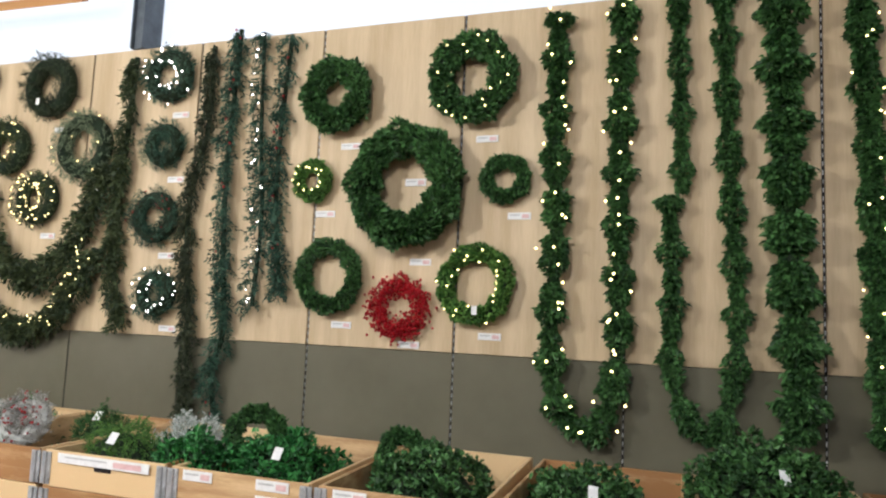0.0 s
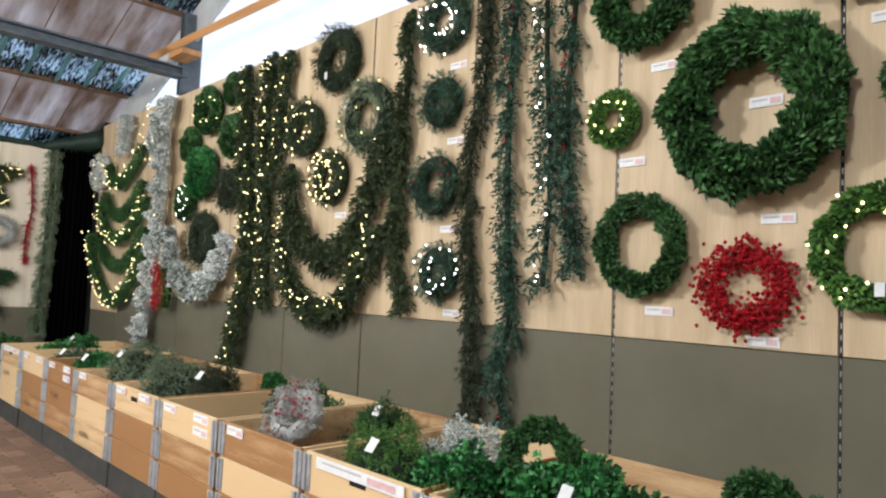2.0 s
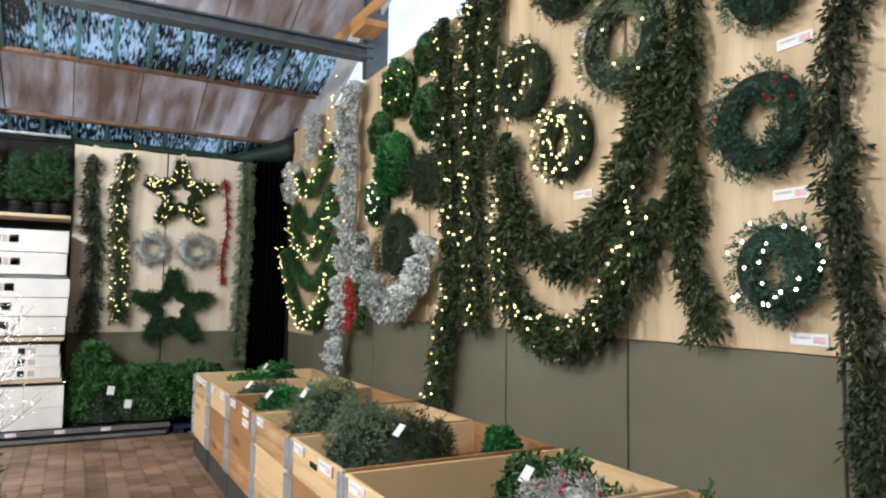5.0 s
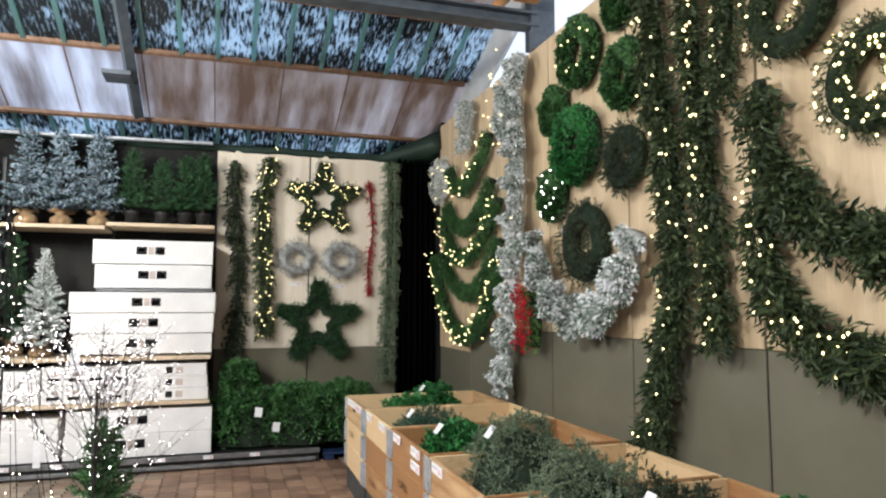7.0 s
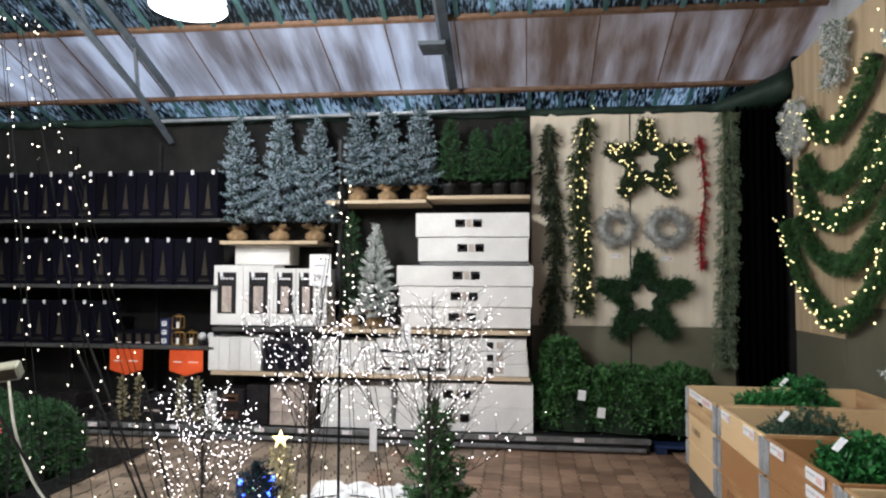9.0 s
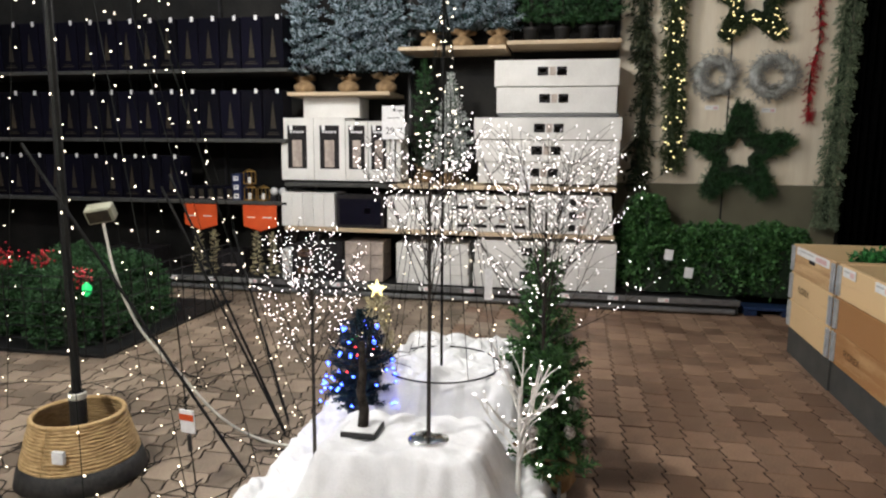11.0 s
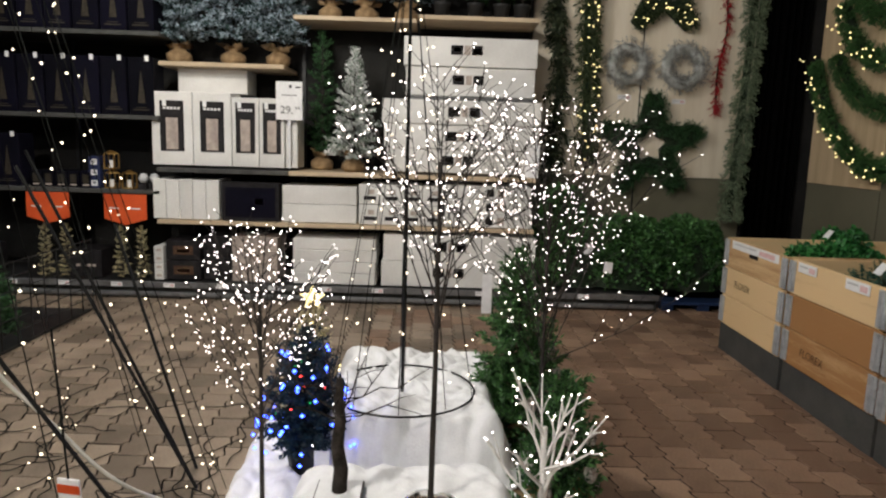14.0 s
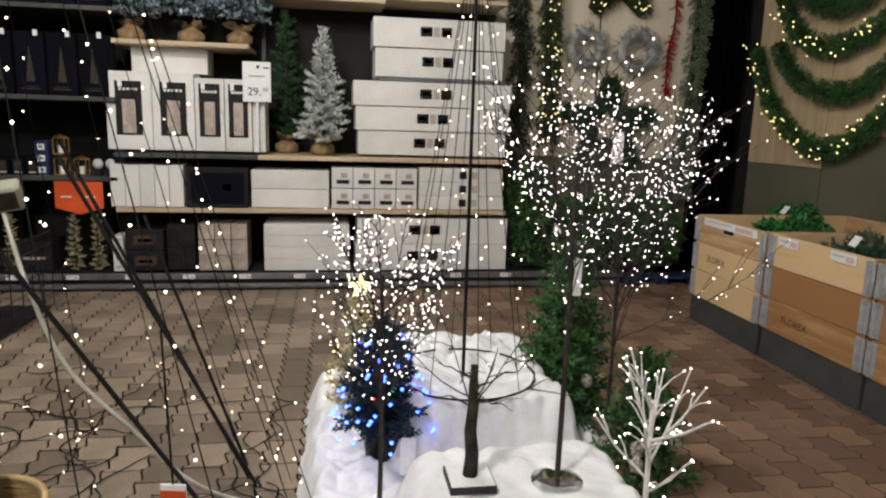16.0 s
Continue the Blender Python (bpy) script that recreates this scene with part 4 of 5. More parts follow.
hung([(0.50, 3.56), (0.52, 2.79), (0.54, 1.99), (0.58, 1.4), (0.58, 1.0)], 0.13, "green", "thick dark green leafy garland", needle=False, size=0.075, lumpy=0.55)
hung([(0.90, 3.56), (0.95, 2.45), (0.97, 1.6), (1.0, 1.0)], 0.09, "green", "green leafy garland with warm lights", bulbs="warm", nb=30, needle=False, size=0.06, lumpy=0.4, bulb_r=0.0078)
hung([(1.5, 3.5), (1.5, 2.2), (1.52, 1.1)], 0.09, "green", "green leafy garland on the panel", needle=False, size=0.06, lumpy=0.6)
hung([(-4.13, 3.52), (-4.17, 2.73), (-4.2, 1.94), (-4.10, 1.48)], 0.055, "cedar", "long olive cedar garland on the panel", size=0.13, droop=1.3, lumpy=0.35, dens=0.9)
hung([(-5.60, 2.55), (-5.52, 2.2), (-5.31, 1.93), (-4.98, 1.78), (-4.64, 1.93), (-4.42, 2.3), (-4.28, 2.65)], 0.075, "cedar", "olive cedar swag hung between two hooks", size=0.15, droop=0.5, dens=0.9)
hung([(-5.62, 2.05), (-5.54, 1.66), (-5.34, 1.43), (-5.04, 1.35), (-4.72, 1.45), (-4.5, 1.72), (-4.35, 1.98)], 0.08, "cedar", "olive cedar swag with warm lights", size=0.14, droop=0.6, dens=0.9, bulbs="warm", nb=64, bulb_r=0.0078)
hung([(-6.42, 3.58), (-6.35, 3.0), (-6.25, 2.4), (-6.18, 1.75), (-6.32, 1.25), (-6.46, 0.78)], 0.085, "cedar", "tall olive cedar garland with warm lights", size=0.14, droop=0.9, dens=0.9, lumpy=0.35, bulbs="warm", nb=44, bulb_r=0.0078)
hung([(-5.98, 3.62), (-6.05, 3.0), (-5.98, 2.4), (-5.92, 1.8), (-5.9, 1.42)], 0.07, "cedar", "tall olive cedar garland with warm lights", size=0.13, droop=0.9, dens=0.9, lumpy=0.35, bulbs="warm", nb=60, bulb_r=0.0078)
hung([(-5.72, 3.58), (-5.78, 3.1), (-5.82, 2.6)], 0.06, "cedar", "short olive cedar garland with warm lights", size=0.11, droop=0.7, bulbs="warm", nb=16, bulb_r=0.0078)
hung([(-3.40, 3.55), (-3.41, 2.9), (-3.52, 2.4), (-3.52, 2.0), (-3.46, 1.55), (-3.44, 1.1), (-3.42, 0.82)], 0.045, "olive", "grey-olive cypress garland hanging over the steel panels", size=0.11, droop=1.0, lumpy=0.5)
hung([(-3.17, 3.66), (-3.21, 2.62), (-3.19, 1.95), (-3.14, 1.42), (-3.22, 1.1), (-3.17, 0.80)], 0.048, "fir", "blue-green fir garland hanging over the steel panels", dens=0.8, size=0.105, berries=14, lumpy=0.55)
hung([(-2.97, 3.62), (-2.94, 2.84), (-2.89, 2.23), (-2.92, 1.58)], 0.04, "fir", "slim fir garland with white lights", dens=0.8, size=0.095, bulbs="cool", nb=24, lumpy=0.6)
hung([(-2.73, 3.58), (-2.78, 2.75), (-2.77, 2.22), (-2.70, 1.72)], 0.042, "fir", "slim fir garland with red berries", dens=0.8, size=0.105, berries=14, lumpy=0.6)
hung([(-8.05, 3.55), (-8.17, 3.2), (-8.13, 2.8), (-8.16, 2.2), (-8.33, 1.4), (-8.45, 0.82)], 0.155, "snow", "white flocked fir garland on the panel", needle=False, size=0.05, lumpy=0.5, bulbs="warm", nb=10)
hung([(-8.42, 3.4), (-8.5, 3.15), (-8.38, 2.95)], 0.13, "snow", "white flocked fir tuft with warm lights", needle=False, size=0.05, bulbs="warm", nb=8)
hung([(-7.85, 2.05), (-7.66, 1.72), (-7.4, 1.53), (-7.06, 1.45), (-6.72, 1.6), (-6.5, 1.95)], 0.15, "snow", "white flocked fir swag on the panel", needle=False, size=0.055, lumpy=0.55)
hung([(-9.38, 3.56), (-9.42, 3.1)], 0.10, "snow", "short frosted grey garland", size=0.09)
hung([(-7.97, 1.68), (-7.9, 1.45), (-7.92, 1.22)], 0.11, "lime", "hanging bunch of red berries", size=0.055, berries=260, cat="berries", name="berry_bunch", dens=0.5)
for pts, lf, nb in (([(-9.98, 2.98), (-9.78, 2.76), (-9.45, 2.72), (-9.1, 2.88), (-8.86, 3.1)], "green", 30), ([(-10.06, 2.6), (-9.8, 2.37), (-9.42, 2.30), (-9.08, 2.42), (-8.8, 2.66)], "green", 0),
                    ([(-10.2, 2.5), (-10.0, 2.2), (-9.66, 2.02), (-9.3, 2.03), (-8.96, 2.18), (-8.64, 2.46)], "green", 46), ([(-10.22, 2.1), (-9.98, 1.84), (-9.6, 1.67), (-9.2, 1.68), (-8.9, 1.86), (-8.62, 2.1)], "green", 0),
                    ([(-10.5, 2.08), (-10.27, 1.66), (-9.85, 1.33), (-9.45, 1.23), (-9.02, 1.42), (-8.57, 1.84)], "green", 64)):
    hung(pts, 0.085, lf, "green fir swag with warm lights" if nb else "plain green fir swag", size=0.055, bulbs="warm", nb=nb, bulb_r=0.0078, droop=0.2, lumpy=0.15, dens=1.3)

# ---- stars, wreaths and garlands on the back panels ----
B = lambda y, z: pose(-10.825, y, z, 0, 0, 90)


def star(y, z, R, leaf, label, bulbs=None, nb=0, needle=True, size=0.05):
    """A five-pointed star of greenery with an open middle."""
    th = thing("star_wreath", B(y, z), label, "star", "star wreaths")

    outer, hole = [], []
    for i in range(15):
        arm, kind = 1.5708 + 1.25664 * (i // 3), i % 3
        ang, q = (arm + (-0.13, 0.13, 0.62832)[kind], R * (0.83, 0.83, 0.39)[kind])
        outer.append((q * math.cos(ang), q * math.sin(ang)))
        q = R * (0.26, 0.26, 0.17)[kind]
        hole.append((q * math.cos(ang), q * math.sin(ang)))
    v = [(u, d, w) for d in (-0.01, -0.07) for rr in (outer, hole) for u, w in rr]
    f = [(30 + i, 30 + (i + 1) % 15, 45 + (i + 1) % 15, 45 + i) for i in range(15)]
    f += [(i, (i + 1) % 15, 30 + (i + 1) % 15, 30 + i) for i in range(15)] + [(15 + i, 15 + (i + 1) % 15, 45 + (i + 1) % 15, 45 + i) for i in range(15)]
    part("frame", Geo().add(v, f), M["core"], th)
    n = 1300 if needle else 3200
    k, t, q = rng.integers(0, 15, n + nb), rng.uniform(0, 1, (n + nb, 1)), np.sqrt(rng.uniform(0.03, 1, (n + nb, 1)))
    o, h = np.array(outer), np.array(hole)
    edge, inner = o[k] * (1 - t) + o[(k + 1) % 15] * t, h[k] * (1 - t) + h[(k + 1) % 15] * t
    uw = inner + (edge - inner) * q
    P = np.stack([uw[:, 0], np.full(n + nb, -0.06), uw[:, 1]], 1)
    D = np.stack([uw[:, 0] * 1.2, np.full(n + nb, -0.55), uw[:, 1] * 1.2], 1) + rng.normal(0, 0.4, (n + nb, 3))
    D[:, 1] = np.minimum(D[:, 1], 0)
    part("foliage", sprays(P[:n], D[:n], size * 1.05, size * 0.085) if needle else blades(P[:n], D[:n], size, size * 0.3, 0.3), LEAF[leaf], th)
    if nb:
        part("light_string", beads(P[n:] + np.array([0, -0.05, 0]), 0.0065), BULB[bulbs], th, "lit fairy lights", kind="stuff")


star(2.74, 2.71, 0.5, "cedar", "star-shaped fir wreath covered in warm lights", bulbs="warm", nb=110, size=0.05)
star(2.70, 1.35, 0.55, "deep", "star-shaped dark green fir wreath", size=0.06)
for y, z, R in ((2.45, 2.05, 0.22), (2.94, 2.04, 0.235)):
    wreath(B(y, z), R, "silver", "silver-grey twig wreath on the pale panel", fat=0.34)
    price_label(pose(-10.828, y, z - R - 0.06, 0, 0, 90), 0.12, 0.04)
for pts, r, lf, lab, kw in (
        ([(1.78, 3.10), (1.80, 2.43), (1.85, 2.02), (1.82, 1.15)], 0.055, "olive", "dark olive cypress garland", dict(size=0.15, droop=1.0, lumpy=0.5, dens=0.7)),
        ([(2.17, 3.15), (2.08, 2.7), (2.07, 2.4), (2.09, 2.0), (2.12, 1.25)], 0.085, "cedar", "cedar garland with warm lights", dict(size=0.09, droop=0.7, bulbs="warm", nb=60, bulb_r=0.0078)),
        ([(3.26, 2.95), (3.31, 2.38), (3.26, 2.04), (3.27, 1.66)], 0.02, "red", "thin red berry garland on the panel", dict(size=0.055, lumpy=0.9, berries=110)),
        ([(3.50, 3.18), (3.51, 2.5), (3.49, 1.8), (3.47, 1.2), (3.46, 0.75)], 0.085, "grey", "grey frosted fir garland", dict(size=0.08))):
    garland(B(*pts[0]), [(y - pts[0][0], z - pts[0][1]) for y, z in pts], r, lf, lab, **kw)
for x, y in ((-10.45, 1.95), (-10.4, 2.45), (-10.42, 2.95)):
    bush("fir_garland_heap", (x, y, 0.15), (0.30, 0.40, 0.66), "green", "heap of dark green leafy garlands on the base shelf", "greenery", False, 1300, 0.055, "heaps under the panels")
bush("fir_garland_heap", (-10.45, 1.88, 0.6), (0.2, 0.2, 0.42), "green", "tall heap of dark green leafy garland", "greenery", False, 700, 0.055, "heaps under the panels")
for y, z in ((2.05, 0.5), (2.22, 0.35)):
    tg = thing("price_tag", pose(-10.1, y, z, 0, 6, 90), "white paper tag on the garland heap", "tag", "tags")
    part("card", Geo().box((-0.035, -0.002, -0.045), (0.035, 0, 0.045)), M["paper"], tg)

pal = thing("blue_pallet", (-10.3, 2.68, 0), "flat blue plastic pallet on the floor beside the shelf", "pallet")
part("deck", Geo().box((0, 0, 0.05), (0.2, 0.72, 0.075), 0.004), M["bluepallet"], pal)
for y in (0.0, 0.3, 0.6):
    part("foot_block", Geo().box((0.01, y + 0.01, 0), (0.19, y + 0.11, 0.049), 0.004), M["bluepallet"], pal)

# ---- shelving along the back wall ----
shelf = thing("shelf_unit", (0, 0, 0), "long black steel shelf unit with wooden and grey shelves", "shelf unit")
part("plinth", Geo().box((-10.85, -6.0, 0.0), (-10.10, 2.64, 0.09), 0.004), M["plinth"], shelf, "dark plinth")
part("front_pipe", Geo().tube([(-10.06, -6.0, 0.035), (-10.06, 2.6, 0.035)], 0.022, n=8), M["rail"], shelf)
part("base_shelf", Geo().box((-10.85, -6.0, 0.09), (-10.06, 2.64, 0.125), 0.004), M["blacksteel"], shelf)
part("price_rail", Geo().box((-10.06, -6.0, 0.09), (-10.045, 2.64, 0.14), 0.003), M["rail"], shelf, "grey price rail")
BAYS = [1.6, 0.6, -0.4, -1.42, -2.42, -3.42, -4.42, -5.42]
for y in BAYS:
    part("upright", Geo().box((-10.87, y - 0.015, 0.1), (-10.83, y + 0.015, 3.0)), M["blacksteel"], shelf)


def board(y0, y1, z, xf, wood=True, name="shelf_board"):
    part(name, Geo().box((-10.85, y0 + 0.004, z - 0.035), (xf, y1 - 0.004, z), 0.004), M["shelfwood" if wood else "shelfgrey"], shelf, "pale wooden shelf board" if wood else "grey steel shelf")


board(0.6, 1.6, 2.335, -10.35)
board(-0.4, 0.6, 2.30, -10.35)
board(-1.50, -0.46, 1.90, -10.30)
board(-0.4, 1.6, 1.055, -10.13)
board(-1.45, -0.4, 1.055, -10.13, False)
board(-1.45, 1.6, 0.64, -10.11)
for y0, y1 in ((-2.42, -1.42), (-3.42, -2.42), (-4.42, -3.42), (-5.42, -4.42)):
    board(y0, y1, 2.115, -10.22, False)
    board(y0, y1, 1.46, -10.16, False)
    board(y0, y1, 0.87, -10.13, False)


def carton(y0, y1, z0, z1, xf, depth, label, mat="white", name="carton", prints=(), group="cartons on the shelves"):
    """A carton with its seam and small printed pictures; prints: (y, z, w, h, material)."""
    th = thing(name, (xf, y0, z0), label, "carton", group)
    body = part("body", Geo().box((-depth, 0, 0), (0, y1 - y0, z1 - z0), 0.004), M[mat], th)
    for y, z, w, h, mt in prints:
        part("print", Geo().box((0.0, y - w / 2, z - h / 2), (0.0015, y + w / 2, z + h / 2)), M[mt], body)
    return th


def pair(y, z):
    return [(y, z, 0.095, 0.075, "ink"), (y, z + 0.005, 0.06, 0.035, "greyprint"), (y + 0.085, z, 0.05, 0.075, "greyprint"), (y + 0.165, z, 0.085, 0.075, "ink"), (y + 0.167, z - 0.008, 0.07, 0.05, "paper")]


# bay with the stacked cartons
for k in range(2):
    carton(0.52 - 0.02 * k, 1.58 + 0.01 * k, 1.70 + 0.235 * k, 1.93 + 0.235 * k, -10.36 + 0.02 * k, 0.42, "large white carton with small product pictures", prints=pair(0.43, 0.13))
for k in range(3):
    carton(0.34 + 0.02 * (2 - k), 1.60 + 0.012 * k, 1.075 + 0.195 * k, 1.267 + 0.195 * k, -10.24 + 0.015 * k, 0.5, "large white carton with small product pictures", prints=pair(0.5 + 0.04 * k, 0.1))
part("wire_shelf", Geo().box((-10.84, 0.55, 1.666), (-10.28, 1.6, 1.69), 0.003), M["rail"], shelf, "grey steel shelf")
for r in range(2):
    for c in range(4):
        carton(0.17 + 0.172 * c, 0.337 + 0.172 * c, 0.645 + 0.165 * r, 0.805 + 0.165 * r, -10.13, 0.4, "small white carton with a dark strip", prints=[(0.09, 0.05, 0.10, 0.032, "ink"), (0.10, 0.1, 0.05, 0.04, "greyprint")], group="small cartons")
for k in range(3):
    carton(0.87, 1.58 - 0.01 * k, 0.645 + 0.113 * k, 0.756 + 0.113 * k, -10.13, 0.45, "flat white carton with small product pictures", prints=[(0.36, 0.055, 0.06, 0.06, "ink"), (0.45, 0.055, 0.06, 0.06, "greyprint")])
for k in range(2):
    carton(0.36 + 0.015 * k, 1.62, 0.14 + 0.215 * k, 0.353 + 0.215 * k, -10.13, 0.5, "large white carton with small product pictures", prints=pair(0.47, 0.12))
for k in range(4):
    carton(-0.36, 0.32 - 0.01 * (k % 2), 0.14 + 0.095 * k, 0.233 + 0.095 * k, -10.13, 0.45, "flat white carton in a stack", group="flat cartons")
for k in range(2):
    carton(-0.45, 0.15, 0.645 + 0.15 * k, 0.792 + 0.15 * k, -10.15, 0.4, "long plain white carton on the shelf", group="flat cartons")
carton(-0.93, -0.47, 0.645, 0.955, -10.12, 0.12, "black carton with a dark tree picture", "ink", prints=[(0.23, 0.15, 0.4, 0.24, "navy"), (0.3, 0.16, 0.06, 0.05, "greyprint")])
for k in range(5):
    carton(-1.48 + 0.106 * k, -1.377 + 0.106 * k, 0.645, 0.965 - 0.004 * (k % 2), -10.13, 0.35, "narrow white carton standing in a row", group="narrow cartons")
# tall cartons with a lantern picture
for y0, y1 in ((-1.50, -1.175), (-1.17, -0.865), (-0.86, -0.645), (-0.64, -0.44)):
    w = y1 - y0
    pic = min(0.19, w * 0.72)
    dots = [(w / 2 - pic * 0.3 + pic * 0.15 * i, 0.45, 0.018, 0.018, "paper") for i in range(5)]
    th = carton(y0, y1, 1.075, 1.655 - 0.03 * (y0 > -0.9), -10.2, 0.3, "tall white carton with a black lantern picture", prints=[(w / 2, 0.31, pic, 0.40, "ink")], group="lantern cartons")
    for y, z, ww, hh, mt in dots + [(w / 2, 0.25, pic * 0.5, 0.25, "greyprint"), (w / 2 - pic * 0.3, 0.49, 0.03, 0.05, "paper")]:
        part("picture_detail", Geo().box((0.0018, y - ww / 2, z - hh / 2), (0.003, y + ww / 2, z + hh / 2)), M[mt], th)
carton(-0.435, -0.34, 1.075, 1.62, -10.22, 0.3, "narrow white carton beside the lantern cartons")
carton(-1.37, -0.80, 1.665, 1.86, -10.45, 0.3, "white carton under the tree shelf")
sign = thing("price_sign", (-10.17, -0.395, 1.46), "white card sign with the price 29.99", "sign")
part("card", Geo().box((-0.004, -0.105, 0.0), (0.0, 0.105, 0.30), 0.001), M["paper"], sign)
part("stem", Geo().box((-0.006, -0.01, -0.385), (-0.0042, 0.01, 0.0)), M["paper"], sign)
for txt, size, y, z in (("29.", 0.085, -0.02, 0.075), ("99", 0.04, 0.065, 0.09)):
    tg = text_geo(txt, size)
    part("number", Geo().add([(0.0012, x + y, yy + z) for x, yy, zz in tg.v], [tuple(f) for f in tg.f]), M["ink"], sign)
part("rule", Geo().box((0.0, -0.06, 0.19), (0.001, 0.06, 0.196)).box((0.0, 0.0, 0.25), (0.001, 0.02, 0.275)).box((0.0, 0.05, 0.25), (0.001, 0.09, 0.262)), M["ink"], sign)
# low stock in the bay left of the flat cartons
for k in range(3):
    for c in range(3):
        carton(-0.86 + 0.125 * c, -0.74 + 0.125 * c, 0.14 + 0.125 * k, 0.262 + 0.125 * k, -10.14, 0.3, "small beige carton in a stack", "greyprint", group="beige cartons")
for k in range(2):
    carton(-1.40, -1.12, 0.14 + 0.165 * k, 0.30 + 0.165 * k, -10.15, 0.3, "dark carton with a wreath picture", "ink", prints=[(0.14, 0.08, 0.16, 0.07, "brand"), (0.14, 0.075, 0.1, 0.025, "red")])
    carton(-1.10, -0.89, 0.14 + 0.185 * k, 0.32 + 0.185 * k, -10.17, 0.3, "glossy black carton in a stack", "ink")
for k in range(4):
    carton(-1.49, -1.415, 0.14 + 0.07 * k, 0.207 + 0.07 * k, -10.13, 0.2, "small white carton in a stack", prints=[(0.04, 0.035, 0.04, 0.02, "greyprint")])
# dark cartons with gold tree pictures
first = None
for z, hh in ((2.115, 0.47), (1.46, 0.45), (0.87, 0.42)):
    for k in range(18):
        y = -1.47 - k * 0.218 - 0.2
        if z < 1 and k < 5:
            continue
        mm = Matrix.LocRotScale((-10.24 if z > 2 else -10.2, y, z), Euler((0, 0, (k * 7 % 5 - 2) * 0.01)), (1, 1, hh / 0.47))
        if first is None:
            first = thing("tree_carton", mm, "navy carton with a gold light-tree picture", "carton", "navy cartons")
            part("body", Geo().box((-0.2, 0, 0), (0, 0.2, 0.47), 0.003), M["navy"], first)
            part("tree_picture", Geo().add([(0.001, 0.07, 0.1), (0.001, 0.13, 0.1), (0.001, 0.102, 0.36), (0.001, 0.098, 0.36)], [(0, 1, 2, 3)]), M["gold"], first, "gold tree picture")
            part("caption", Geo().box((0.0, 0.03, 0.04), (0.001, 0.16, 0.05)).box((0.0, 0.05, 0.06), (0.001, 0.14, 0.066)), M["gold"], first)
            part("hang_tag", Geo().box((0.0, 0.135, 0.44), (0.0015, 0.165, 0.485)), M["paper"], first, "small white tag")
        else:
            c = copy_thing(first, mm)
            c.matrix_world = mm
# small boxes on the lower grey shelf and displays below it
for k in range(4, 9):
    y = -1.6 - 0.1 * k
    carton(y - 0.09, y, 0.87, 1.0 + 0.13 * (k in (2, 3)), -10.2, 0.25, "small dark carton with a gold ornament", "navy", prints=[(0.045, 0.07, 0.05, 0.07, "gold"), (0.045, 0.02, 0.05, 0.012, "greyprint")], group="small ornaments boxes")
for y, z in ((-1.84, 0.87), (-1.84, 1.025), (-1.70, 0.87)):
    ln = thing("gold_lantern", (-10.22, y, z), "small gold framed lantern ornament on the shelf", "lantern", "gold lanterns")
    part("base", Geo().box((-0.045, -0.045, 0), (0.045, 0.045, 0.012), 0.002), M["brass"], ln)
    for dx in (-0.04, 0.04):
        for dy in (-0.04, 0.04):
            part("post", Geo().box((dx - 0.005, dy - 0.005, 0.012), (dx + 0.005, dy + 0.005, 0.12)), M["brass"], ln)
    part("roof", Geo().lathe([(0.06, 0.12), (0.055, 0.13), (0.02, 0.146), (0.008, 0.15), (0.001, 0.152)], 4), M["brass"], ln)
    part("candle", Geo().lathe([(0.001, 0.012), (0.02, 0.012), (0.02, 0.07), (0.001, 0.072)], 12), M["whitetwig"], ln, "white candle")
for k in range(3):
    carton(-2.02, -1.93, 0.87 + 0.085 * k, 0.953 + 0.085 * k, -10.2, 0.2, "small blue and white ornament box in a stack", "bluebox", prints=[(0.045, 0.04, 0.05, 0.045, "paper"), (0.045, 0.042, 0.025, 0.02, "bluebox")], group="blue ornament boxes")
for y in (-1.58, -1.49):
    dn = thing("round_ornament", (-10.2, y, 0.87), "round glass ornament on a dark stand", "ornament", "round ornaments")
    part("stand", Geo().box((-0.03, -0.03, 0), (0.03, 0.03, 0.05), 0.003), M["ink"], dn)
    part("globe", Geo().lathe([(0.002, 0.05), (0.025, 0.056), (0.038, 0.08), (0.038, 0.1), (0.025, 0.124), (0.002, 0.132)], 16), M["faint"], dn, "frosted glass globe", True)
for k in range(2):
    y0 = -2.5 + 0.62 * k
    head = thing("display_header", (-10.14, y0, 0.58), "orange cardboard header of a hanging display", "display", "orange headers")
    part("card", Geo().add([(0, 0, 0.05), (0, 0.17, 0.0), (0, 0.34, 0.05), (0, 0.34, 0.25), (0, 0, 0.25), (-0.01, 0, 0.05), (-0.01, 0.17, 0.0), (-0.01, 0.34, 0.05), (-0.01, 0.34, 0.25), (-0.01, 0, 0.25)],
                           [(0, 1, 2, 3, 4), (9, 8, 7, 6, 5), (0, 5, 6, 1), (1, 6, 7, 2), (2, 7, 8, 3), (3, 8, 9, 4), (4, 9, 5, 0)]), M["orange"], head)
    part("print", Geo().box((0.0, 0.04, 0.13), (0.001, 0.12, 0.14)).box((0.0, 0.2, 0.13), (0.001, 0.29, 0.14)), M["paper"], head)
    for j in range(2):
        conifer("tinsel_cone_tree", (-10.22, y0 + 0.09 + 0.17 * j, 0.125), 0.42, 0.06, "gold", "small gold tinsel cone tree on the base shelf", base="none", n=120, leafsize=0.03, z0=0.05, group="tinsel trees")
for y in (-2.05, -3.0, -3.3):
    carton(y - 0.16, y + 0.1, 0.13, 0.36, -10.2, 0.3, "black carton on the base shelf", "ink", prints=[(0.13, 0.1, 0.16, 0.02, "greyprint")])
